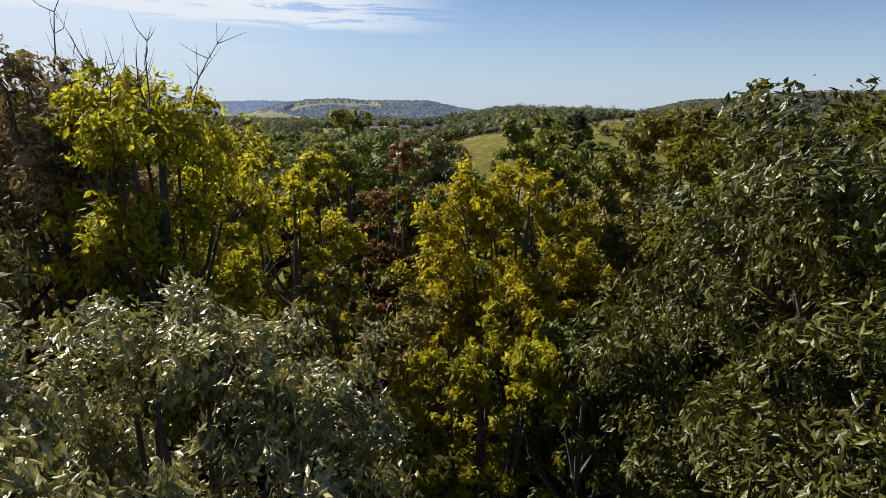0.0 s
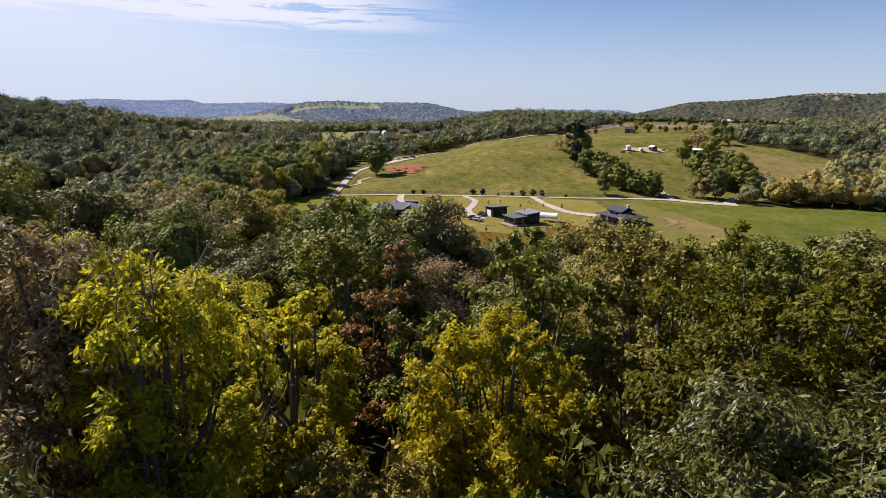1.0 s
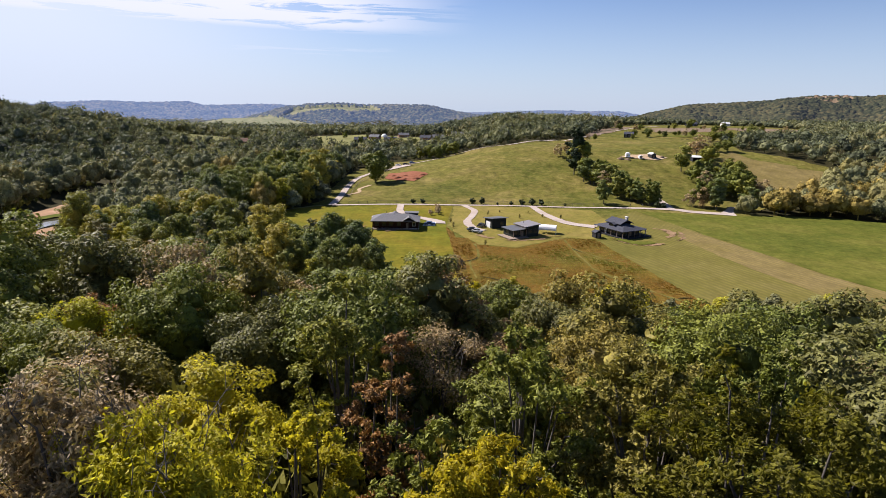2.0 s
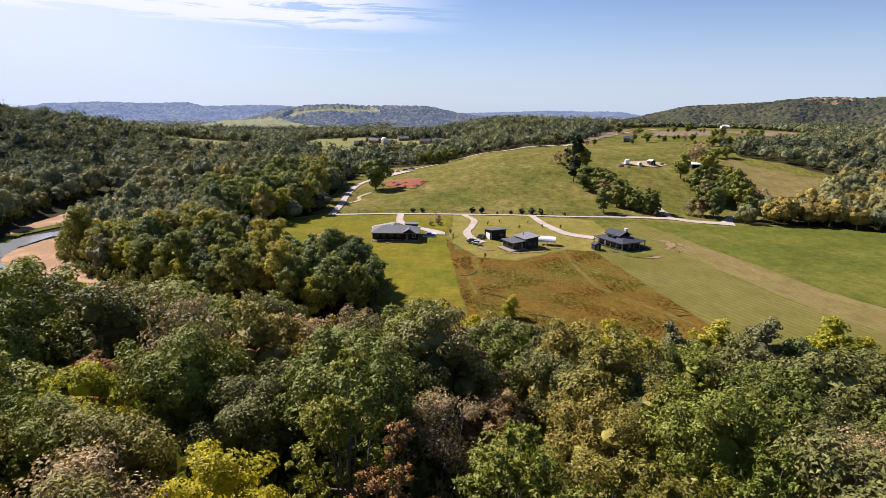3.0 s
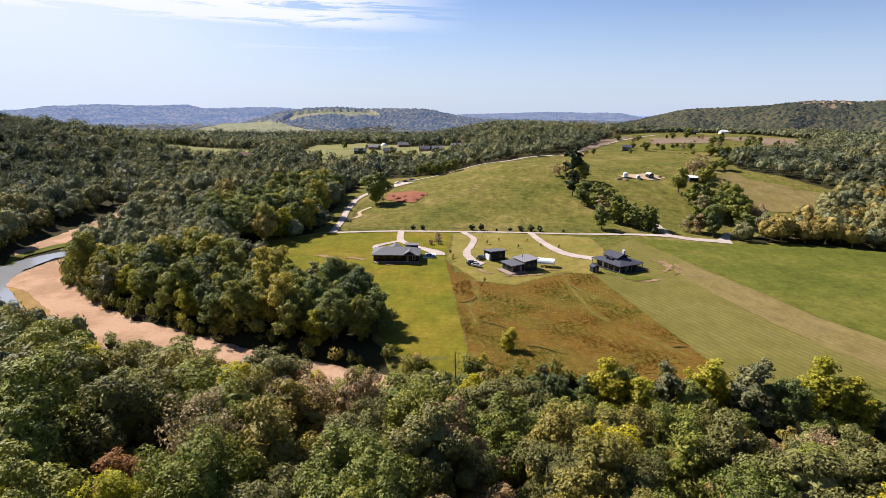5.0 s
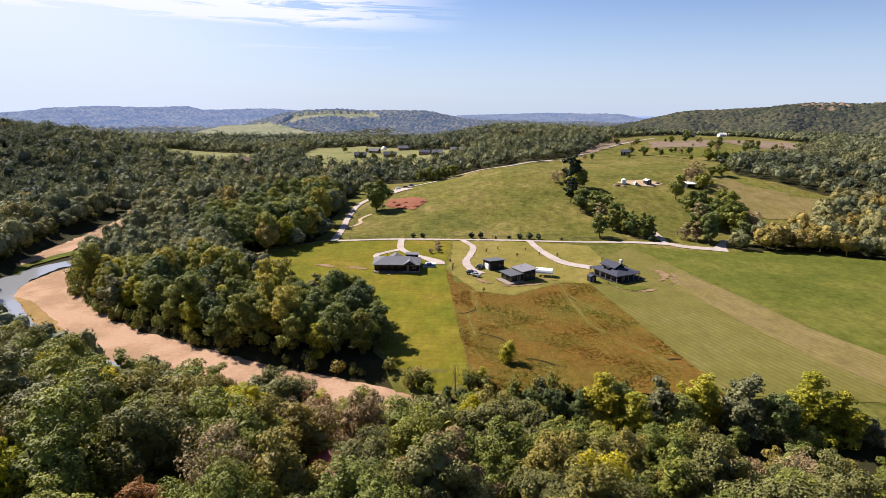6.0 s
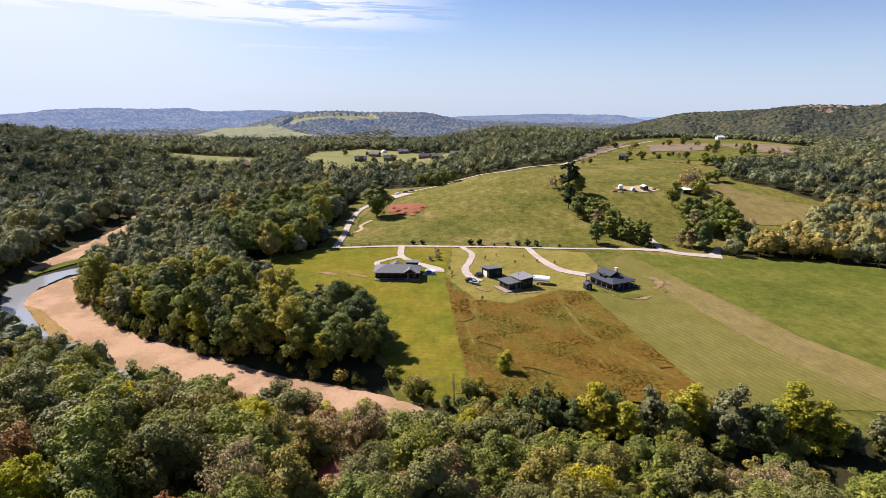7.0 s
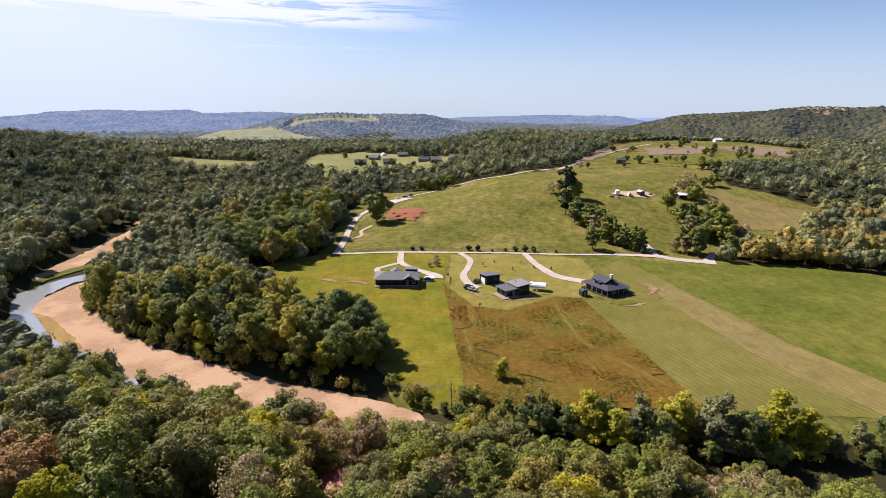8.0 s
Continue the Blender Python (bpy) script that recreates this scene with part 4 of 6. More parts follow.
# trees round the start of the walk: name, x, y, top of the crown, crown's reach, leaf, label, leaves, length, width, droop, twigs, lobes, low edge
SLOPE = "trees on the slope"
HERO = [
    ("hickory_tree", 7.1, 6.2, 39.2, 4.8, LEAF_GLOSS, "tall hickory with glossy drooping dark green leaves", 70000, 0.21, 0.078, 1.5, 0, 64, 0.34),
    ("oak_tree", -3.5, 2.6, 36.7, 2.9, LEAF_SILVER, "oak with grey-green shiny leaves catching the light", 44000, 0.14, 0.056, 1.2, 0, 34, 0.40),
    ("hickory_tree", 1.3, 15.4, 36.9, 3.3, LEAF_YELLOW, "hickory in bright yellow-green autumn leaf", 20000, 0.22, 0.10, 0.8, 20, 26, 0.3),
    ("maple_tree", -3.6, 25.5, 36.9, 2.5, LEAF_RUST, "small maple with rust-brown autumn leaves", 8000, 0.24, 0.14, 0.4, 30, 18, 0.1),
    ("walnut_tree", -8.6, 12.6, 39.4, 3.4, LEAF_TURNING, "half-bare walnut with grey twigs and yellow-green leaves", 12000, 0.25, 0.11, 0.7, 220, 24, 0.15),
    ("walnut_tree", -12.2, 14.0, 40.0, 3.4, LEAF_GREY, "half-bare walnut with thin grey-brown leaves", 20000, 0.25, 0.11, 0.6, 210, 24, 0.15),
    ("oak_tree", -7.0, 30.0, 38.2, 3.6, LEAF_GREEN, "oak in full dark green leaf", 12000, 0.28, 0.14, 0.4, 0, 26, 0.1),
    ("oak_tree", 3.0, 23.0, 38.2, 3.4, LEAF_GREEN, "oak in dense green leaf on the slope", 12000, 0.26, 0.13, 0.4, 0, 26, 0.1),
    ("oak_tree", 7.8, 20.5, 38.6, 3.6, LEAF_OLIVE, "oak with olive green leaves", 12000, 0.26, 0.13, 0.4, 0, 26, 0.1),
    ("oak_tree", 2.9, 11.0, 33.4, 2.6, LEAF_GREEN, "young oak with dark leaves in the shade", 11000, 0.22, 0.10, 0.5, 0, 22, 0.05),
    ("hickory_tree", 0.6, 10.0, 33.9, 2.6, LEAF_YELLOW, "young hickory with yellowing leaves", 9000, 0.22, 0.10, 0.7, 10, 20, 0.05),
    ("oak_tree", -2.6, 11.6, 34.6, 2.8, LEAF_OLIVE, "young oak with olive leaves between taller trees", 9000, 0.23, 0.10, 0.5, 0, 20, 0.05),
    ("hickory_tree", -6.6, 18.4, 37.0, 3.2, LEAF_TURNING, "hickory with yellow-green leaves on the slope", 14000, 0.25, 0.12, 0.6, 20, 22, 0.1),
    ("oak_tree", -13.4, 7.4, 34.4, 3.2, LEAF_RUST, "oak with dull brown-green leaves", 9000, 0.23, 0.11, 0.5, 20, 22, 0.08),
    ("oak_tree", 13.6, 21.6, 38.4, 3.6, LEAF_GREEN, "tall oak in dark green leaf on the slope", 12000, 0.27, 0.13, 0.5, 0, 26, 0.1),
    ("hickory_tree", 11.0, 16.6, 39.5, 4.7, LEAF_LIME, "broad hickory in fresh yellow-green leaf", 26000, 0.25, 0.12, 0.6, 0, 34, 0.3),
    ("oak_tree", 10.4, 9.6, 34.6, 2.6, LEAF_GREEN, "oak with dark leaves low on the bank", 10000, 0.22, 0.10, 0.6, 0, 22, 0.05),
    ("oak_tree", -0.6, 19.8, 35.6, 2.8, LEAF_GREEN, "small green oak under taller crowns", 9000, 0.25, 0.12, 0.5, 0, 20, 0.05),
]
for k, (name, x, y, top_z, reach, leaf, label, cnt, ll, lw, dr, tw, lobes, low) in enumerate(HERO):
    tall = top_z - land(x, y)
    t = make_tree(name, tree_shape(40 + k, tall, reach, tall * low, lobes, int(cnt * (1.7 if cnt < 30000 else 1.25)), ll, lw, dr, 7, tw, 0.0, 0.38, True, 0.012, 0.36, 0.0, 5 if tw < 100 else 0), leaf, label, SLOPE)
    t.location = (x, y, land(x, y) - 0.1)
    placed.append((x, y, reach * 0.75))

MID, FINE = [], []
for name, leaf, label, tall, wide, cnt, ll, lw, tw in [
    ("oak_tree", LEAF_GREEN, "broad oak in green leaf on the wooded slope", 13.5, 4.4, 6400, 0.46, 0.32, 0),
    ("oak_tree", LEAF_GREEN, "round-headed oak in dark green leaf", 12.5, 4.0, 6000, 0.44, 0.32, 0),
    ("oak_tree", LEAF_OLIVE, "oak with olive leaves turning in autumn", 13.0, 4.2, 6000, 0.44, 0.32, 0),
    ("hickory_tree", LEAF_OLIVE, "hickory with yellowish green leaves", 14.0, 3.8, 5600, 0.46, 0.30, 0),
    ("hickory_tree", LEAF_TURNING, "hickory in yellow-green autumn leaf", 12.5, 3.5, 5200, 0.44, 0.30, 0),
    ("maple_tree", LEAF_RUST, "maple with rust-brown autumn leaves", 12.0, 3.5, 5200, 0.42, 0.32, 20),
    ("walnut_tree", LEAF_GREY, "half-bare tree with grey twigs and few leaves", 12.5, 3.5, 2600, 0.36, 0.26, 160),
    ("oak_tree", LEAF_PALE, "oak with pale grey-green leaves", 13.0, 4.3, 6400, 0.44, 0.32, 0),
]:
    MID.append(make_tree(name, tree_shape(100 + len(MID), tall, wide, tall * 0.2, 15, int(cnt * 1.6), ll * 0.68, lw * 0.68, 0.35, 5, tw, 0.0 if tw > 100 else 0.5, 0.42, False, 0.0, 0.0, 0.25, 8), leaf, label, SLOPE))
    FINE.append(make_tree(name, tree_shape(130 + len(FINE), tall, wide, tall * 0.16, 16, int(cnt * 2.6), ll * 0.54, lw * 0.50, 0.45, 5, tw, 0.0 if tw > 100 else 0.52, 0.42, False, 0.0, 0.0, 0.25, 9), leaf, label, SLOPE))
MID_SHARE = [24, 18, 12, 10, 6, 6, 5, 16]

# single trees of the slope that stand out by colour or size: kind, x, y, height
SPECIMEN = [
    (5, -20.2, 50.1, 10.0), (7, -10.1, 51.2, 12.6), (5, -5.8, 48.8, 11.0), (3, -35.8, 55.8, 14.5), (0, -25.5, 53.0, 13.6), (1, -8.3, 66.8, 15.5), (7, -32.9, 85.6, 15.5), (6, -20.7, 73.1, 13.3),
    (5, 36.8, 59.0, 9.0), (7, 9.1, 47.5, 12.0), (2, -21.3, 29.6, 11.8), (7, 15.2, 43.1, 11.5), (5, 2.6, 42.3, 9.5), (5, -29.5, 41.0, 10.5), (7, -14.5, 36.5, 11.5), (2, -14.0, 60.0, 8.0),
]
for kind, x, y, tall in SPECIMEN:
    p = (FINE if y < 55 else MID)[kind]
    put(p, x, y, tall / (13.5, 12.5, 13.0, 14.0, 12.5, 12.0, 12.5, 13.0)[kind], rnd.uniform(0, 6.28), 1.08)
    placed.append((x, y, 2.6))

# the slope below the walk, from the nearest down to the creek
spots = []
for j in range(0, 24):
    for i in range(-22, 23):
        y = -1 + j * 6.3 + rnd.uniform(-2.0, 2.0)
        x = i * 6.8 + (j % 2) * 3.4 + rnd.uniform(-2.0, 2.0)
        foot = float(np.interp(x, FOOT_X, FOOT_Y))
        if y > foot + (4 if x < -5 else 0) or abs(x + 0.04 * y) > 0.80 * y + 15 or y < 8 and abs(x) < 11:
            continue
        # open ground between the wood's lower edge and the creek
        if x > 10 and y > np.interp(x, [10, 40, 52, 75, 120, 160], [86, 82, 71, 77, 70, 62]):
            continue
        if any(math.hypot(x - a, y - b) < r + 1.3 for a, b, r in placed):
            continue
        spots.append((y, x))
spots.sort()
for y, x in spots:
    p = (FINE if y < 40 and abs(x) < 34 else MID)[rnd.choices(range(len(MID)), MID_SHARE)[0]]
    grow = 1.14 if 42 < y < 89 and -62 < x < 12 else 0.62 if y >= 89 and x > -50 else 0.92 if x > 10 and y > 60 else 1.0
    put(p, x, y, rnd.uniform(0.84, 1.14) * grow, rnd.uniform(0, 6.28), rnd.uniform(0.9, 1.12))

# tall trees on the creek banks
BANK = []
CREEKSIDE = "trees along the creek"
for name, leaf, label, tall, wide, cnt, tw in [
    ("sycamore_tree", LEAF_BANK, "tall sycamore with olive green crown on the creek bank", 17, 5.2, 3600, 0),
    ("sycamore_tree", LEAF_BANK_GREEN, "tall sycamore in dark green leaf on the creek bank", 16, 5.4, 3600, 0),
    ("elm_tree", LEAF_BANK_GREEN, "full green elm on the creek bank", 13.5, 5.0, 3300, 0),
    ("elm_tree", LEAF_BANK_LIME, "yellow-green elm on the creek bank", 12, 4.0, 2600, 0),
    ("ash_tree", LEAF_ASH, "grey-green thin ash on the creek bank", 13, 4.2, 2400, 80),
]:
    BANK.append(make_tree(name, tree_shape(160 + len(BANK), tall, wide, tall * 0.08, 17, int(cnt * 1.9), 0.5, 0.38, 0.3, 5, tw, 0.48, 0.40, False, 0.0, 0.0, 0.35, 9), leaf, label, CREEKSIDE))
ISLAND = [(-100, 238), (-72, 190), (-51, 176), (-36, 182), (-28, 165), (-21, 139), (-45, 143), (-71, 151), (-98, 164), (-117, 174), (-133, 189), (-146, 209), (-152, 234), (-154, 258), (-150, 276), (-140, 284), (-104, 254)]
bank_spots = []
for j in range(40):
    for i in range(40):
        x, y = -185 + i * 6.6 + (j % 2) * 3.3 + rnd.uniform(-2, 2), 132 + j * 6.0 + rnd.uniform(-2, 2)
        if inside(ISLAND, x, y):
            bank_spots.append((y, x))
bank_spots.sort()
bank_rest = bank_spots[95:]
for y, x in bank_spots[:95]:
    p = BANK[rnd.choices(range(5), [26, 26, 26, 12, 10])[0]]
    put(p, x, y, rnd.uniform(0.72, 1.08), rnd.uniform(0, 6.28))
# the row beyond the creek, before the fields: x, y, height, kind
for x, y, tall, kind in [
    (75.5, 114.6, 15.5, 3), (81, 113, 12, 3), (60, 113.5, 16, 4), (66, 111.5, 13, 2), (50.5, 116, 14, 3), (46, 112, 11, 1), (42.5, 115, 13.5, 4), (37, 113.5, 11, 3), (31.5, 117, 12.5, 3), (35, 120, 10, 2), (54.5, 119.5, 9, 3),
    (26, 118.5, 8, 1), (20.5, 119.5, 7.5, 2), (15, 121, 6.5, 1), (10, 122, 6, 2), (5, 123, 5, 1), (0, 124, 4.5, 2), (22, 122.5, 6, 4), (11, 142.5, 6.5, 3), (4.5, 130.5, 4.6, 3), (18, 126, 5.5, 4), (-9, 128.5, 3.6, 1), (-4, 126, 4, 1),
    (86.5, 112, 7, 4), (92.5, 114, 8, 4), (99, 113.5, 9, 2), (105, 114, 11, 3), (112, 111, 12, 3), (119, 112, 10, 4), (126, 109, 12, 1), (133, 110, 12, 3), (141, 107, 11, 2), (150, 106, 12, 3), (71, 108, 7, 1), (57, 109, 6, 2), (93, 109, 5, 1), (110, 106, 6, 2),
]:
    put(BANK[kind], x, y, tall / (17, 16, 13.5, 12, 13)[kind], rnd.uniform(0, 6.28), rnd.uniform(1.0, 1.15))

# tall dark trees between the creek and the lane's bend
COPSE = [(-103, 238), (-88, 256), (-77, 273), (-76, 292), (-81, 322), (-84, 360), (-86, 400), (-84, 435), (-82, 452), (-118, 440), (-116, 352), (-122, 326), (-124, 288), (-138, 288)]
copse_spots = []
for j in range(30):
    for i in range(16):
        x, y = -170 + i * 7.6 + (j % 2) * 3.8 + rnd.uniform(-2, 2), 235 + j * 7.4 + rnd.uniform(-2, 2)
        if inside(COPSE, x, y):
            copse_spots.append((y, x))
for y, x in copse_spots[:100]:
    put(BANK[rnd.choices(range(5), [14, 40, 36, 8, 4])[0]], x, y, rnd.uniform(0.95, 1.25), rnd.uniform(0, 6.28))

# trees standing alone or in rows on the pasture hill: x, y, height, kind
FIELD = "trees on the pasture hill"
LONE = [make_tree(n, tree_shape(200 + i, 10, w, 1.4, 14, int(c * 2.2), 0.5, 0.40, 0.3, 5, tw, 0.6 if tw < 100 else 0.0, 0.42, False, 0.0, 0.0, 0.3, 7), lf, lb, FIELD) for i, (n, lf, lb, w, c, tw) in enumerate([
    ("oak_tree", LEAF_GREEN, "broad dark green oak standing on pasture", 4.6, 2600, 0),
    ("elm_tree", LEAF_BANK_GREEN, "olive green elm in a pasture hedgerow", 3.6, 2200, 0),
    ("elm_tree", LEAF_GREEN, "dark leafy elm in a pasture hedgerow", 3.4, 2200, 0),
    ("ash_tree", LEAF_GREY, "nearly bare grey ash on pasture", 3.6, 700, 150),
    ("cedar_tree", LEAF_PINE, "tall narrow dark cedar", 2.4, 2000, 0),
])]
STANDING = [
    (-57, 358, 14, 0), (67, 388, 15, 4), (72, 386, 9, 2), (63.5, 400, 7, 3), (57, 398, 6, 3), (61.5, 357, 11, 4), (66, 350, 9, 2), (65, 343, 10, 1), (72, 336, 11, 2), (67.5, 299.5, 9, 1),
    (79, 318, 10, 2), (83, 311, 9, 2), (85.5, 303.5, 8, 1), (89, 298.5, 6, 2), (94, 301, 6, 1), (78, 327, 9, 1), (75, 330, 8, 2), (127, 366, 12, 1), (147, 399, 11, 3), (154, 403, 10, 3),
    (131, 339, 11, 2), (151, 387, 9, 0), (139, 330, 11, 0), (143, 322, 12, 0), (147, 344, 11, 0), (115, 296, 8, 3), (120, 291, 9, 1), (111, 299, 7, 3), (137, 293, 9, 1), (177, 424, 8, 0), (169, 422, 7, 0), (141, 308, 10, 2),
    (163, 571, 8, 0), (140, 534, 5, 2), (107, 530, 6, 2), (101, 534, 5, 3), (201, 581, 7, 3), (214, 530, 9, 0), (221, 529, 9, 2), (208, 533, 8, 0), (295, 836, 10, 0), (261, 664, 9, 0), (269, 668, 8, 2), (305, 681, 8, 1), (315, 624, 9, 3), (348, 655, 9, 0), (245, 750, 8, 0), (324, 694, 8, 2),
    (-25.5, 457, 10, 0), (-32, 466, 11, 0), (-12, 459, 9, 2), (-19, 463, 10, 0), (-39.5, 468, 9, 2),
]
for k in range(15):
    u = k / 14
    STANDING.append((67 + 22 * u + rnd.uniform(-4, 4) - 6 * math.sin(u * 3.1), 372 - 72 * u + rnd.uniform(-3, 3), rnd.uniform(6, 10), rnd.choice((1, 2, 1, 3))))
for k in range(12):
    u, w = rnd.uniform(122, 150), rnd.uniform(291, 346)
    STANDING.append((u - (8 if w < 318 else 0) if u < 138 else u + 6, w, rnd.uniform(6, 11), rnd.choice((0, 2, 1, 3))))
for k in range(16):
    STANDING.append((rnd.uniform(-160, -12), rnd.uniform(560, 740), rnd.uniform(5, 9), rnd.choice((0, 1, 2))))
for k in range(34):
    u = rnd.random()
    STANDING.append((150 + 190 * u + rnd.uniform(-30, 30), 570 + 110 * u + rnd.uniform(-50, 190), rnd.uniform(4, 9), rnd.choice((0, 2, 1, 3))))
for x, y, tall, kind in STANDING:
    put(LONE[kind], x, y, tall / 10 * rnd.uniform(1.0, 1.2) * (1.28 if y < 410 else 1.0), rnd.uniform(0, 6.28), 1.12)

# clipped-looking dark bushes along the lane, saplings near the houses
bush = make_tree("bush", tree_shape(230, 2.6, 1.3, 0.1, 12, 700, 0.3, 0.24, 0.2, 4, 0, 0.72, 0.45, False, 0.0, 0.3), LEAF_PINE, "round dark evergreen bush beside a gravel lane", "bushes along the lane")
bush["category"] = "bush"
for x, y, s in [(-27.6, 288, 0.8), (-23, 288.4, 0.85), (1.7, 291, 1.0), (6.5, 291, 1.15), (20.8, 291, 0.65), (25.8, 291.2, 1.0), (30.6, 291.4, 1.15), (35.2, 291.2, 1.05), (47, 291.5, 0.5), (92, 294, 1.0), (95.5, 293.5, 0.9), (14, 290.5, 0.45)]:
    put(bush, x, y, s * 1.3, rnd.uniform(0, 6.28))
sapling = make_tree("sapling", tree_shape(231, 2.4, 0.7, 0.5, 7, 160, 0.28, 0.2, 0.2, 4, 10, 0.0, 0.45, False), LEAF_OLIVE, "young sapling planted in rough grass", "saplings near the houses")
for x, y, s in [(-7.4, 241, 1.0), (-6.1, 234, 0.9), (-6, 229.3, 0.8), (6.1, 202, 0.9), (8.5, 261, 1.0), (40, 256, 1.0), (32.4, 259, 0.8), (22, 255, 0.9), (14, 268, 0.7), (27, 268, 0.7)]:
    put(sapling, x, y, s, rnd.uniform(0, 6.28))
brush = make_tree("brush", tree_shape(232, 3.4, 2.0, 0.1, 10, 500, 0.3, 0.2, 0.2, 4, 90, 0.3, 0.45, False), LEAF_GREY, "tangled grey-brown brush by a fence line", "brush by the drive")
for x, y, s in [(-14.4, 271, 1.0), (-13.9, 264, 1.0), (-13.6, 259, 1.1), (-16.7, 257, 0.9)]:
    put(brush, x, y, s, rnd.uniform(0, 6.28))
snag = make_tree("dead_tree", tree_shape(233, 8.5, 1.6, 2.6, 7, 12, 0.1, 0.1, 0.2, 6, 50, 0.0, 0.5, False), LEAF_GREY, "bare dead trunk with broken limbs on the creek bank", CREEKSIDE)
put(snag, -2.2, 127.5, 1.0, 0.4)


# ---- woods: what nobody could count ----
def template(seed, leaf_n, lobes, size, sub):
    rng = np.random.default_rng(seed)
    k = np.arange(lobes) + 0.5
    zz = 1 - 1.5 * k / lobes
    an = k * 2.39996 + rng.normal(0, 0.3, lobes)
    d = np.stack([np.cos(an) * np.sqrt(np.maximum(0, 1 - zz ** 2)), np.sin(an) * np.sqrt(np.maximum(0, 1 - zz ** 2)), zz], 1)
    rad = rng.uniform(0.30, 0.52, lobes)
    cen = d * np.array([0.62, 0.62, 0.48]) * rng.uniform(0.8, 1.1, lobes)[:, None] + np.array([0, 0, 0.55])
    pieces = [ball(rng, (0, 0, 0.5), (0.56, 0.56, 0.5), sub, 0.2)]
    if leaf_n > 200:
        pieces += [ball(rng, c, (q * 0.8, q * 0.8, q * 0.7), sub, 0.16) for c, q in zip(cen, rad)]
    pieces.append(tube([[0, 0, -0.7], [0.02, 0, 0.0], [0, 0.02, 0.4]], [0.06, 0.05, 0.03], 4))
    if leaf_n:
        pieces.append(leaves(rng, cen, rad, leaf_n, size, size * 0.8, 0.2, 0.9, 0.0, False, 0.0))
    return joined(pieces)


def wood_stuff(name, spots, templates, label, lo, hi, squash=1.45, material=None, category="woods", lift=0.12):
    """Many trees in one mesh: spots of x, y, crown's reach, tint."""
    vs, ts, tint, o = [], [], [], 0
    rng = np.random.default_rng(5)
    zs = height(np.array([s[0] for s in spots]), np.array([s[1] for s in spots]))
    for (x, y, r, k), z in zip(spots, zs):
        v, t = templates[rng.integers(len(templates))]
        a = rng.uniform(0, 6.28)
        c, s = math.cos(a), math.sin(a)
        h = r * squash * rng.uniform(lo, hi)
        w = np.column_stack([(v[:, 0] * c - v[:, 1] * s) * r + x, (v[:, 0] * s + v[:, 1] * c) * r + y, v[:, 2] * h * 1.25 + z + h * lift])
        vs.append(w)
        ts.append(t + o)
        tint.append(np.full(len(w), k))
        o += len(w)
    return tagged(new(name, tri_mesh(name, np.concatenate(vs), np.concatenate(ts), [material or WOODS], tint=np.concatenate(tint))), label, category, kind="stuff")


CLEAR = [VALLEY, [(-142, 292), (-140, 334), (-124, 326), (-126, 290)]] + OPEN_FAR
YELLOW_WOOD = [(128, 283), (147, 281), (172, 276), (196, 265), (330, 240), (360, 330), (300, 420), (235, 380), (195, 326), (150, 297)]


def wooded(x, y):
    """Whether woods stand at these plan places."""
    w = np.ones(np.shape(x), bool)
    for c in CLEAR:
        w &= ~inside(c, x, y)
    w |= inside(YELLOW_WOOD, x, y)
    w &= ~inside(ISLAND, x, y) & ~inside(COPSE, x, y)
    g = gap_to(CREEK[2:], x, y)
    w &= (g > np.where(y > 345, 9, 16)) & (gap_to(CREEK_ARM, x, y) > 6)
    w &= (np.interp(x, FOOT_X, FOOT_Y) - y < -4) | (np.abs(x + 0.04 * y) > 0.8 * y + 15)
    w &= np.hypot(x, y + 6) > 13
    w &= ~((x > -30) & (x < 262) & (y < 136))
    return w


def scatter(lo, hi, step, spread, seed):
    rng = np.random.default_rng(seed)
    x, y = np.meshgrid(np.arange(-hi, hi, step), np.arange(-60, hi, step))
    x, y = x.ravel() + rng.uniform(-0.4, 0.4, x.size) * step, y.ravel() + rng.uniform(-0.4, 0.4, y.size) * step
    r = np.hypot(x, y)
    a = np.abs(np.degrees(np.arctan2(x, y)) + 2.4)
    k = (r >= lo) & (r < hi) & (a < spread)
    x, y = x[k], y[k]
    k = wooded(x, y)
    return x[k], y[k], rng


def tints(rng, x, y):
    """Stands of one kind, with single trees turned yellow or brown."""
    base = 0.33 + 0.2 * np.sin(x * 0.021 + 1.7 * np.sin(y * 0.013)) + rng.normal(0, 0.17, len(x))
    turned = rng.random(len(x)) < 0.09
    base[turned] = rng.uniform(0.7, 0.93, turned.sum())
    base[inside(YELLOW_WOOD, x, y) & (rng.random(len(x)) < 0.5)] += 0.42
    return np.clip(base, 0, 0.91)


NEAR_T = [template(300 + k, 520, 7, 0.125, 2) for k in range(7)]
FAR_T = [template(320 + k, 90, 6, 0.22, 1) for k in range(7)]
DIST_T = [template(340 + k, 16, 5, 0.36, 1) for k in range(7)]
x, y, rng = scatter(60, 430, 9.2, 52, 11)
spots_a = list(zip(x, y, 5.0 + 2.8 * rng.random(len(x)) ** 1.4, tints(rng, x, y)))
spots_a += [(a, b, rng.uniform(4.6, 6.4), rng.uniform(0.1, 0.6)) for b, a in bank_rest + copse_spots[100:]]
wood_stuff("near_woods", spots_a, NEAR_T, "mixed autumn woods of green and olive crowns round the valley", 0.8, 1.3, 0.92, lift=0.3)
x, y, rng = scatter(430, 860, 9.8, 44, 12)
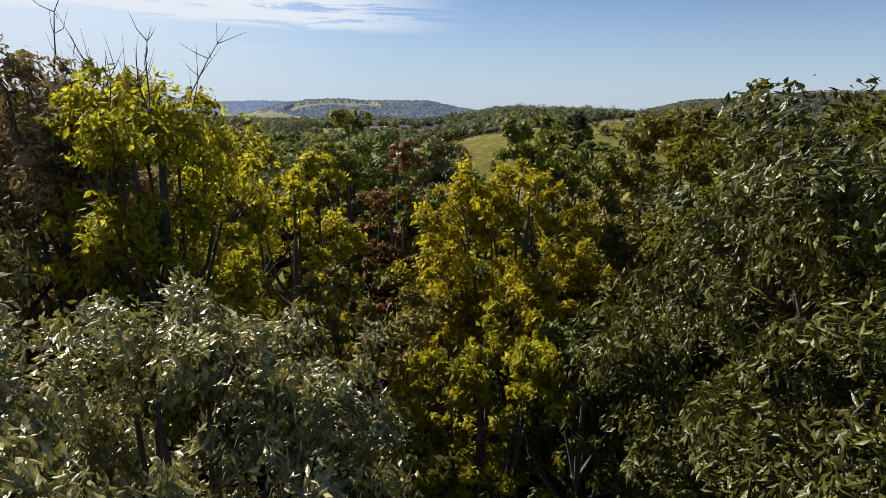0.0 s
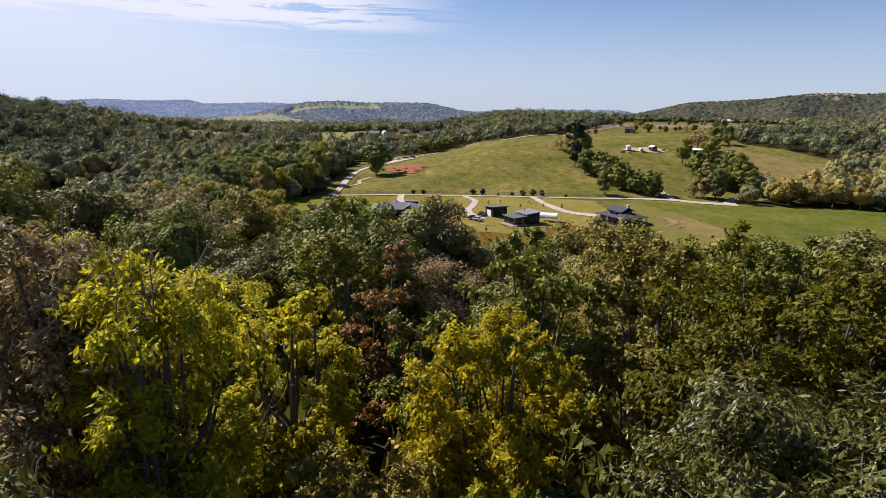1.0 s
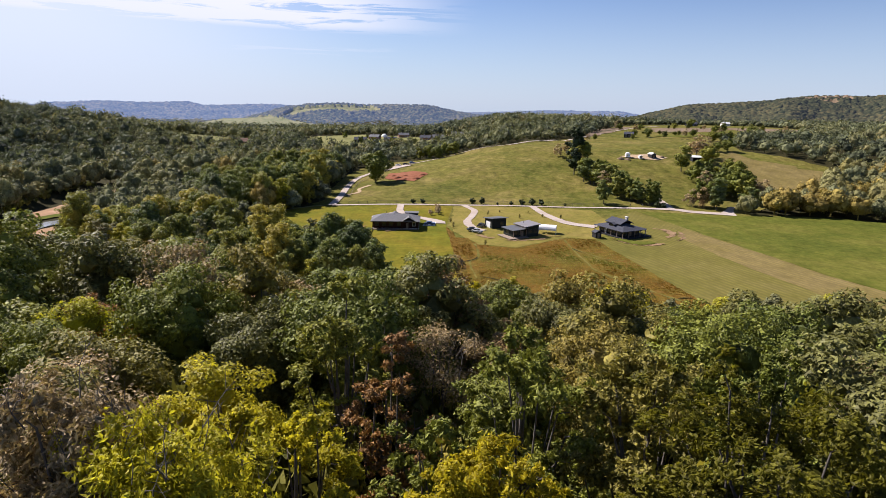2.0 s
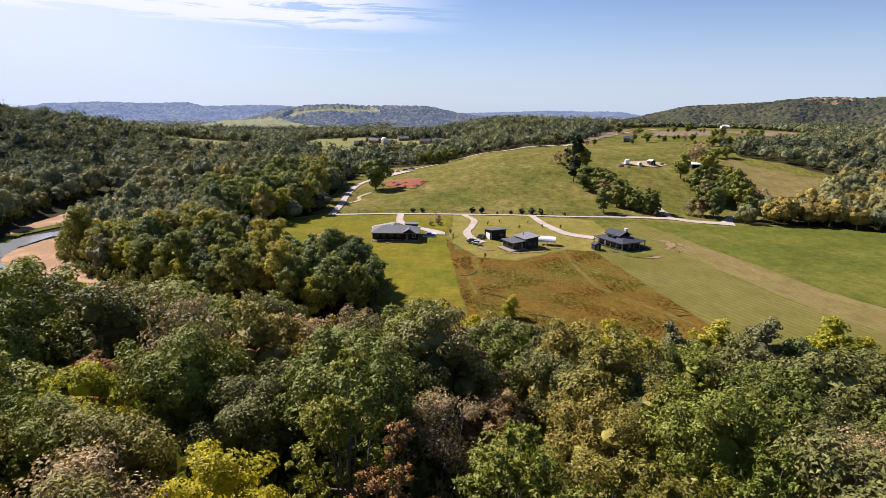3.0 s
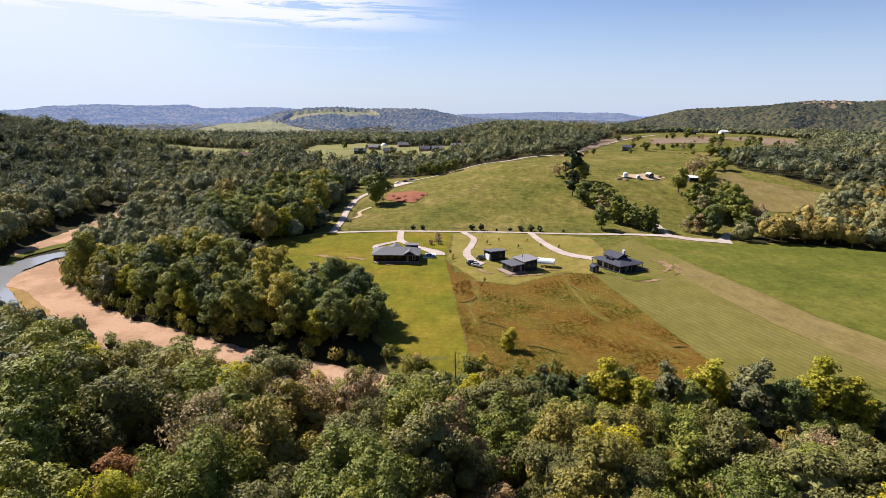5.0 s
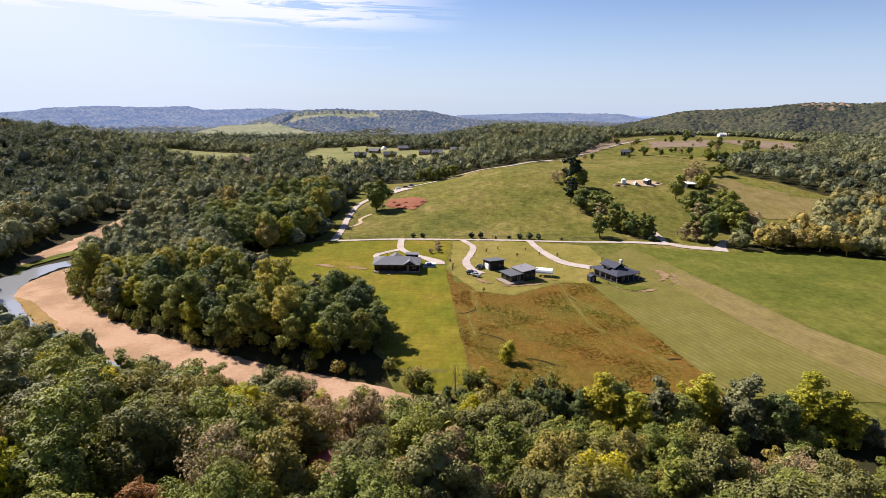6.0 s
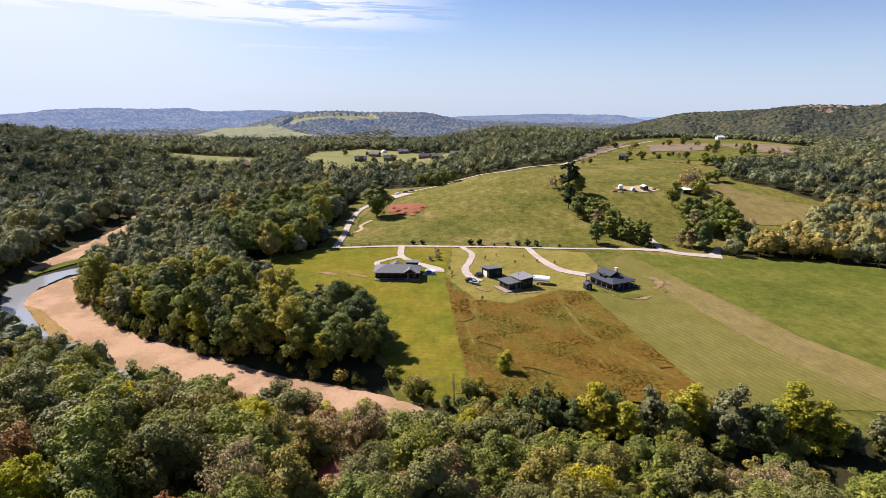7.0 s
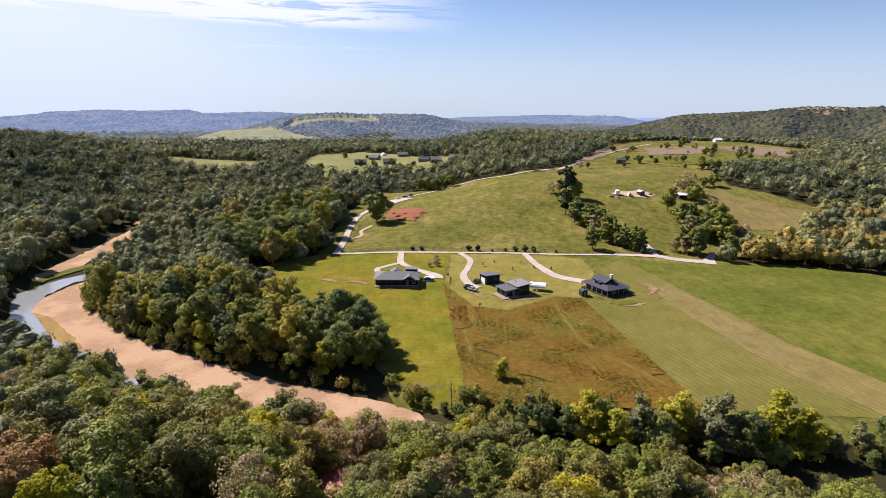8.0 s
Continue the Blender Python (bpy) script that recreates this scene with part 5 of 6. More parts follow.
wood_stuff("valley_woods", list(zip(x, y, 4.0 + 4.2 * rng.random(len(x)) ** 1.6, tints(rng, x, y))), FAR_T, "mixed dark green woods along the valley", 0.75, 1.2, 0.85, HAZED_WOODS, lift=0.35)
x, y, rng = scatter(430, 760, 7.6, 48, 14)
k = np.hypot((x + 430) * 0.8, y - 500) < 150
wood_stuff("knoll_woods", list(zip(x[k], y[k], rng.uniform(3.8, 5.4, k.sum()), tints(rng, x[k], y[k]))), FAR_T, "dense dark woods on a knoll", 0.8, 1.2, 0.9, HAZED_WOODS, lift=0.2)
x, y, rng = scatter(860, 1040, 10.0, 42, 13)
wood_stuff("far_woods", list(zip(x, y, rng.uniform(5.5, 8.5, len(x)), tints(rng, x, y) * 0.85)), DIST_T, "distant woods at the foot of the hills", 0.7, 1.15, 0.8, HAZED_WOODS)

rng = np.random.default_rng(15)
x, y = np.meshgrid(np.arange(-150, 150, 8.5), np.arange(-130, 60, 8.5))
x, y = x.ravel() + rng.uniform(-3, 3, x.size), y.ravel() + rng.uniform(-3, 3, y.size)
k = (np.hypot(x, y) < 150) & (np.abs(np.degrees(np.arctan2(x, y)) + 2.4) > 52) & (np.hypot(x, y + 8) > 16) & wooded(x, y)
x, y = x[k], y[k]
wood_stuff("hilltop_woods", list(zip(x, y, rng.uniform(3.6, 5.2, len(x)), tints(rng, x, y))), FAR_T, "mixed woods on top of the slope", 0.9, 1.3, 1.1, SLOPE_LEAF)

# saplings and bushes under the trees of the slope and on the banks
rng = np.random.default_rng(21)
LOW_T = [template(360 + k, 160, 8, 0.26, 1) for k in range(5)]
low = []
for j in range(420):
    y = rng.uniform(4, 55)
    x = rng.uniform(-1, 1) * (0.8 * y + 10)
    if math.hypot(x, y + 3) < 19:
        continue
    low.append((x, y, rng.uniform(1.3, 2.6), float(np.clip(rng.normal(0.5, 0.25), 0, 1))))
wood_stuff("undergrowth", low, LOW_T, "leafy undergrowth beneath the trees of the slope", 0.9, 1.5, 1.3, SLOPE_LEAF, "undergrowth")
banks = []
for (ax, ay), (bx, by) in zip(CREEK[2:], CREEK[3:]):
    n = int(math.hypot(bx - ax, by - ay) / 2.2)
    d = np.array([bx - ax, by - ay]) / math.hypot(bx - ax, by - ay)
    for j in range(n):
        u = rng.random()
        # the far bank, and the near one
        for off in (-rng.uniform(12, 17), rng.uniform(15, 20)):
            banks.append((ax + (bx - ax) * u + d[1] * off, ay + (by - ay) * u - d[0] * off, rng.uniform(1.0, 2.4), float(np.clip(rng.normal(0.45, 0.2), 0, 1))))
wood_stuff("bank_bushes", banks, [template(370 + k, 160, 7, 0.23, 1) for k in range(4)], "low bushes on the creek banks", 0.8, 1.3, 1.1, SLOPE_LEAF, "bushes")

# tall grasses of the unmown meadow
rng = np.random.default_rng(31)
gx_, gy_ = rng.uniform(-9, 62, 26000), rng.uniform(126, 232, 26000)
keep = inside(MEADOW_EDGE, gx_, gy_)
for path in ([(2.4, 203), (3.6, 185), (0.8, 177), (2.8, 160)], [(35.2, 214), (36, 198), (37.7, 180.5), (38.7, 172), (44.5, 160.3), (51.7, 149.7), (57, 142)], [(36.3, 200), (41, 191.2), (45.3, 186), (50, 185)]):
    keep &= gap_to(path, gx_, gy_) > 1.3
gx_, gy_ = gx_[keep], gy_[keep]
tuft_z = height(gx_, gy_) + 0.3
k = len(gx_)
hgt = rng.uniform(0.15, 0.42, k) * (0.7 + 0.5 * np.sin(gx_ * 0.21 + np.sin(gy_ * 0.17) * 2))
hgt = np.maximum(hgt * 0.65, 0.1)
vs = []
for a in (0.0, 2.1, 4.2):
    w = rng.uniform(0.2, 0.5, k)
    c, s = np.cos(a + gx_), np.sin(a + gx_)
    vs += [np.column_stack([gx_ + c * w, gy_ + s * w, tuft_z]), np.column_stack([gx_ - c * w * 0.3, gy_ - s * w * 0.3, tuft_z]), np.column_stack([gx_ + c * w * 1.2 + rng.normal(0, 0.2, k), gy_ + s * w * 1.2 + rng.normal(0, 0.2, k), tuft_z + hgt])]
v = np.stack(vs, 1).reshape(-1, 3)
GRASSES = leaf_mat("meadow_leaf", [(0.0, (0.180, 0.090, 0.011)), (0.35, (0.207, 0.126, 0.014)), (0.5, (0.173, 0.148, 0.017)), (0.75, (0.129, 0.137, 0.014)), (1.0, (0.310, 0.285, 0.081))], 0.7, 0.25, True, vary=(0.8, 1.2))
band_ = 0.5 + 0.5 * np.cos((gy_ - 163 + 5 * np.sin(gx_ * 0.12) + 3 * np.sin(gx_ * 0.31 + gy_ * 0.1)) * 2 * math.pi / 41)
rust = np.maximum(band_, np.maximum(1 - sm(0, 5, gx_), sm(20, 32, gx_) * (1 - sm(150, 160, gy_))))
tone_ = np.clip(0.75 * (1 - 0.9 * rust) + rng.normal(0.03, 0.09, k) + (rng.random(k) < 0.03) * 0.5, 0, 1)
tagged(new("meadow_grass", tri_mesh("meadow_grass", v, np.arange(len(v)).reshape(-1, 3), [GRASSES], tint=np.repeat(tone_, 9))), "tall rust and olive meadow grasses", "grass", kind="stuff")


# ---- houses ----
def part(name, bm, material, parent, label=""):
    """One mesh object under a thing or a part."""
    me = bpy.data.meshes.new(name)
    bm.to_mesh(me)
    bm.free()
    me.materials.append(material)
    o = new(name, me)
    o.parent = parent
    if label:
        o["label"] = label
    return o


def boxes(*dims, bevel=0.0):
    """x0, y0, z0, x1, y1, z1 of each box, in one bmesh."""
    bm = bmesh.new()
    for x0, y0, z0, x1, y1, z1 in dims:
        bmesh.ops.create_cube(bm, size=1, matrix=Matrix.Translation(((x0 + x1) / 2, (y0 + y1) / 2, (z0 + z1) / 2)) @ Matrix.Diagonal((x1 - x0, y1 - y0, z1 - z0, 1)))
    if bevel:
        bmesh.ops.bevel(bm, geom=bm.edges[:], offset=bevel, segments=1, affect="EDGES")
    return bm


def slab(corners, thick):
    """A flat roof plane of that thickness over four corners."""
    bm = bmesh.new()
    top = [bm.verts.new(c) for c in corners]
    low = [bm.verts.new((c[0], c[1], c[2] - thick)) for c in corners]
    bm.faces.new(top)
    bm.faces.new(low[::-1])
    n = len(corners)
    for i in range(n):
        bm.faces.new((top[i], low[i], low[(i + 1) % n], top[(i + 1) % n]))
    bmesh.ops.recalc_face_normals(bm, faces=bm.faces[:])
    return bm


def hip(x0, y0, x1, y1, z, rise, thick=0.22, run=None):
    """A hipped roof with eaves at z; the ridge along x."""
    ym, h = (y0 + y1) / 2, (y1 - y0) / 2
    run = h if run is None else run
    bm = bmesh.new()
    e = [bm.verts.new(c) for c in ((x0, y0, z), (x1, y0, z), (x1, y1, z), (x0, y1, z))]
    lo = [bm.verts.new((v.co.x, v.co.y, z - thick)) for v in e]
    a, b = bm.verts.new((x0 + run, ym, z + rise)), bm.verts.new((x1 - run, ym, z + rise))
    for f in ((e[0], e[1], b, a), (e[1], e[2], b), (e[2], e[3], a, b), (e[3], e[0], a), lo[::-1]):
        bm.faces.new(f)
    for i in range(4):
        bm.faces.new((e[i], lo[i], lo[(i + 1) % 4], e[(i + 1) % 4]))
    bmesh.ops.recalc_face_normals(bm, faces=bm.faces[:])
    return bm


def gable(x0, y0, x1, y1, z, rise, thick=0.2, along="y"):
    """Two roof planes that meet in a ridge along x or y, closed at the ends."""
    if along == "x":
        ym = (y0 + y1) / 2
        prof = [(y0, z), (ym, z + rise), (y1, z)]
        pts = lambda t: [(t, p, q) for p, q in prof]
        ends = (x0, x1)
    else:
        xm = (x0 + x1) / 2
        prof = [(x0, z), (xm, z + rise), (x1, z)]
        pts = lambda t: [(p, t, q) for p, q in prof]
        ends = (y0, y1)
    bm = bmesh.new()
    r = []
    for t in ends:
        p = pts(t)
        r.append([bm.verts.new(c) for c in p] + [bm.verts.new((c[0], c[1], c[2] - thick)) for c in p[::-1]])
    bm.faces.new(r[0])
    bm.faces.new(r[1][::-1])
    for i in range(6):
        bm.faces.new((r[0][i], r[0][(i + 1) % 6], r[1][(i + 1) % 6], r[1][i]))
    bmesh.ops.recalc_face_normals(bm, faces=bm.faces[:])
    return bm


def rod(x, y, z0, z1, r, sides=8):
    bm = bmesh.new()
    bmesh.ops.create_cone(bm, cap_ends=True, segments=sides, radius1=r, radius2=r, depth=z1 - z0, matrix=Matrix.Translation((x, y, (z0 + z1) / 2)))
    return bm


def metal_mat(name, c, rough=0.45):
    return solid_mat(name, tuple(v * 0.85 for v in c), c, 1.5, rough, 0.0, 0.15, (1, 1, 1), 0.3)


SHINGLE = solid_mat("grey_shingle", (0.10, 0.10, 0.105), (0.16, 0.16, 0.165), 2.5, 0.9, 0, 0.4, None, 0.15)
SLATE = solid_mat("slate_shingle", (0.035, 0.037, 0.048), (0.065, 0.068, 0.085), 2.5, 0.85, 0, 0.4, None, 0.15)
METAL_ROOF = metal_mat("grey_roof_sheet", (0.20, 0.185, 0.185))
METAL_DARK = metal_mat("dark_roof_sheet", (0.10, 0.10, 0.10))
SIDING_RED = solid_mat("dark_red_siding", (0.022, 0.010, 0.008), (0.045, 0.02, 0.015), 1.2, 0.8, 0, 0.2, (1, 1, 8), 0.08)
SIDING_GREEN = solid_mat("dark_green_siding", (0.018, 0.021, 0.018), (0.035, 0.04, 0.033), 1.2, 0.75, 0, 0.2, (8, 8, 1), 0.08)
SIDING_GREY = solid_mat("grey_siding", (0.02, 0.02, 0.022), (0.04, 0.04, 0.042), 1.2, 0.75, 0, 0.2, (1, 1, 8), 0.08)
STONE = solid_mat("pale_stone", (0.35, 0.32, 0.28), (0.55, 0.52, 0.47), 3.0, 0.9, 0, 0.6)
CONCRETE = solid_mat("concrete", (0.55, 0.55, 0.54), (0.70, 0.70, 0.69), 0.8, 0.85, 0, 0.1)
DECK = solid_mat("deck_boards", (0.17, 0.125, 0.09), (0.27, 0.21, 0.155), 2.0, 0.8, 0, 0.3, (1, 8, 1))
WHITE = solid_mat("white_paint", (0.70, 0.70, 0.68), (0.82, 0.82, 0.80), 1.5, 0.6, 0, 0.05)
POST = solid_mat("post_wood", (0.15, 0.11, 0.08), (0.26, 0.20, 0.15), 4.0, 0.85, 0, 0.3)
DARK_METAL = metal_mat("dark_metal", (0.04, 0.042, 0.045), 0.4)
BLUE_PAINT = metal_mat("blue_cover", (0.06, 0.12, 0.30), 0.5)
RED_ROOF = metal_mat("red_roof_sheet", (0.36, 0.06, 0.045), 0.5)
RUBBER = solid_mat("rubber", (0.02, 0.02, 0.02), (0.035, 0.035, 0.035), 8, 0.85)
GLASS = nodes_of("window_glass")[0]
GLASS.node_tree.nodes["Principled BSDF"].inputs["Base Color"].default_value = (0.02, 0.025, 0.03, 1)
GLASS.node_tree.nodes["Principled BSDF"].inputs["Roughness"].default_value = 0.06


def at_base(name, x, y, turn, label, category, group="", sink=0.0):
    o = tagged(new(name), label, category, group)
    o.matrix_basis = Matrix.Translation((x, y, land(x, y) + 0.26 - sink)) @ Matrix.Rotation(radians(turn), 4, "Z")
    return o


def window(parent, x, y, z, w, h, face, glass=None):
    """A window with its own frame and pane, on a wall that faces -y ('f'), +x ('r') or -x ('l')."""
    d, t = 0.06, 0.09
    if face == "f":
        frame_bm = boxes((x - w / 2 - t, y - d, z - t, x + w / 2 + t, y - 0.003, z), (x - w / 2 - t, y - d, z + h, x + w / 2 + t, y - 0.003, z + h + t), (x - w / 2 - t, y - d, z, x - w / 2, y - 0.003, z + h), (x + w / 2, y - d, z, x + w / 2 + t, y - 0.003, z + h))
        pane_bm = boxes((x - w / 2, y - d * 0.6, z, x + w / 2, y - 0.006, z + h))
    else:
        s = 1 if face == "r" else -1
        a, b = sorted((x + s * 0.003, x + s * d))
        frame_bm = boxes((a, y - w / 2 - t, z - t, b, y + w / 2 + t, z), (a, y - w / 2 - t, z + h, b, y + w / 2 + t, z + h + t), (a, y - w / 2 - t, z, b, y - w / 2, z + h), (a, y + w / 2, z, b, y + w / 2 + t, z + h))
        a, b = sorted((x + s * 0.006, x + s * d * 0.6))
        pane_bm = boxes((a, y - w / 2, z, b, y + w / 2, z + h))
    o = part("window", frame_bm, WHITE if glass is None else glass, parent)
    part("pane", pane_bm, GLASS, o, "dark window glass")
    return o


def ranch_house():
    h = at_base("house", -28.6, 229.4, 4.0, "long low house with grey shingle roof and dark red porch front", "house")
    h.scale = (0.93, 0.95, 1.0)
    part("foundation", boxes((-9.7, -4.4, -1, 9.7, 5.6, 0.25)), CONCRETE, h, "pale concrete footing")
    part("wall", boxes((-9.6, -4.0, 0.25, 9.6, 5.5, 3.4)), SIDING_RED, h)
    part("roof", hip(-10.4, -6.6, 10.2, 6.3, 3.4, 2.0, 0.25, 5.0), SHINGLE, h, "grey shingle hip roof")
    g = part("gable", gable(3.0, -7.0, 8.2, 0.2, 3.62, 1.5, 0.2, "y"), SHINGLE, h, "small front gable over the porch")
    part("gable_wall", boxes((3.4, -6.5, 3.2, 7.8, -6.3, 3.7)), SIDING_RED, g)
    part("garage", boxes((3.6, 5.6, -1, 9.0, 10.6, 4.4)), SIDING_GREY, h, "taller grey garage block")
    part("garage_roof", slab([(3.3, 5.2, 4.9), (9.4, 5.2, 4.8), (9.4, 11.0, 4.5), (3.3, 11.0, 4.6)], 0.25), SHINGLE, h)
    part("back_wing", boxes((-3.4, 5.6, -1, 1.4, 8.6, 3.2)), SIDING_GREY, h)
    part("wing_roof", gable(-3.8, 4.0, 1.8, 9.0, 3.5, 1.4, 0.2, "y"), SHINGLE, h)
    part("porch_floor", boxes((-9.9, -6.4, -0.8, 9.6, -4.45, 0.2)), DECK, h, "boarded porch floor")
    for x in (-9.6, -6.5, -3.4, -0.3, 2.8, 5.6, 9.2):
        part("porch_post", boxes((x - 0.1, -6.3, 0.2, x + 0.1, -6.1, 3.3)), SIDING_RED, h)
    for x0, x1 in ((-9.5, -6.6), (-6.4, -3.5), (-3.3, -0.4), (-0.2, 2.7)):
        part("railing", boxes((x0, -6.24, 1.05, x1, -6.16, 1.13), (x0, -6.24, 0.4, x1, -6.16, 0.46), *[(x0 + 0.2 + k * 0.3, -6.22, 0.46, x0 + 0.24 + k * 0.3, -6.18, 1.05) for k in range(9)]), SIDING_RED, h, "dark porch railing")
    for x in (-8.0, -5.0, -2.0, 1.2):
        window(h, x, -4.0, 1.2, 1.5, 1.4, "f", DARK_METAL)
    window(h, 7.6, -4.0, 1.2, 1.2, 1.4, "f")
    window(h, 9.6, 1.0, 1.3, 1.3, 1.3, "r")
    d = part("door", boxes((4.3, -4.06, 0.27, 5.3, -4.003, 2.35), bevel=0.01), DECK, h, "brown front door")
    part("door_handle", boxes((5.1, -4.12, 1.2, 5.18, -4.06, 1.4)), DARK_METAL, d)
    part("garage_door", boxes((9.0, 6.2, 0.2, 9.06, 10.0, 2.9)), WHITE, h, "white garage door")
    part("vent_pipe", rod(-4.4, 1.6, 4.8, 6.1, 0.09), DARK_METAL, h)
    structure(new("concrete_apron", mesh_from("concrete_apron", [(-18.4, 232.6, 0.5), (-13.6, 233, 0.5), (-13.4, 240.5, 0.5), (-17.6, 240.3, 0.5), (-18.4, 232.6, -0.2), (-13.6, 233, -0.2), (-13.4, 240.5, -0.2), (-17.6, 240.3, -0.2)], [(0, 1, 2, 3), (0, 4, 5, 1), (1, 5, 6, 2), (2, 6, 7, 3), (3, 7, 4, 0)], [CONCRETE])), "white concrete apron beside a garage", "apron")
    return h


def shed_roof_cabin():
    h = at_base("garage_cabin", 10.8, 234.8, 27.0, "dark green cabin with a single-slope metal roof", "cabin")
    part("wall", boxes((-3.2, -3.0, -0.6, 3.2, 3.0, 3.3)), SIDING_GREEN, h)
    part("upper_wall", slab([(-3.2, -3.0, 3.95), (3.2, -3.0, 3.95), (3.2, 3.0, 3.32), (-3.2, 3.0, 3.32)], 0.6), SIDING_GREEN, h)
    part("roof", slab([(-3.8, -3.7, 4.22), (3.8, -3.7, 4.22), (3.8, 3.7, 3.45), (-3.8, 3.7, 3.45)], 0.18), METAL_DARK, h, "dark sheet-metal roof")
    part("fascia", boxes((-3.8, -3.74, 4.0, 3.8, -3.703, 4.24)), METAL_ROOF, h, "pale roof edge")
    part("garage_door", boxes((-3.26, -1.6, 0.0, -3.203, 1.7, 2.5)), CONCRETE, h, "pale roll-up door")
    window(h, 1.2, -3.0, 1.3, 1.3, 1.1, "f", DARK_METAL)
    window(h, 3.2, 0.2, 1.4, 1.2, 1.0, "r", DARK_METAL)
    return h


def two_roof_cabin():
    h = at_base("cabin", 19.4, 219.6, 30.0, "dark cabin of two blocks with opposed single-slope roofs and deck", "cabin")
    part("wall", boxes((-5.2, -3.2, -0.6, 0.2, 3.2, 3.0)), SIDING_GREEN, h)
    part("tall_wall", boxes((0.4, -3.6, -0.6, 6.0, 3.4, 3.9)), SIDING_GREEN, h)
    part("roof", slab([(-6.0, -4.4, 3.1), (0.9, -4.4, 3.5), (0.9, 3.8, 3.5), (-6.0, 3.8, 3.1)], 0.2), METAL_DARK, h, "lower grey metal roof")
    part("tall_roof", slab([(-0.4, -4.2, 4.05), (6.7, -4.2, 4.75), (6.7, 4.1, 4.75), (-0.4, 4.1, 4.05)], 0.2), METAL_ROOF, h, "higher pale grey metal roof")
    part("gable_panel", slab([(0.4, -3.6, 4.1), (6.0, -3.6, 4.5), (6.0, 3.4, 4.5), (0.4, 3.4, 4.1)], 0.5), SIDING_GREEN, h)
    deck = part("deck", boxes((-8.0, -5.8, 0.25, 0.2, -3.25, 0.42), (-8.0, -3.25, 0.25, -5.25, 3.0, 0.42)), DECK, h, "timber deck round the corner")
    for x, y in ((-7.8, -5.6), (-4, -5.6), (-0.2, -5.6), (-7.8, -1), (-7.8, 2.7)):
        part("deck_leg", boxes((x - 0.08, y - 0.08, -0.6, x + 0.08, y + 0.08, 0.25)), POST, deck)
    for x in (-5.6, -2.6, 0.0):
        part("post", boxes((x - 0.08, -4.2, 0.42, x + 0.08, -4.04, 3.0)), POST, h)
    window(h, -3.6, -3.2, 0.9, 1.6, 1.6, "f", DARK_METAL)
    window(h, 2.2, -3.6, 1.4, 1.5, 1.3, "f", DARK_METAL)
    window(h, 4.6, -3.6, 1.4, 1.2, 1.3, "f", DARK_METAL)
    window(h, -5.2, 0.6, 1.0, 1.8, 1.5, "l", DARK_METAL)
    window(h, 6.0, 0.0, 1.4, 1.2, 1.2, "r", DARK_METAL)
    part("door", boxes((-1.5, -3.26, 0.44, -0.6, -3.203, 2.5)), DECK, h, "brown cabin door")
    part("flue", rod(2.6, 1.4, 4.2, 5.3, 0.1), DARK_METAL, h)
    return h


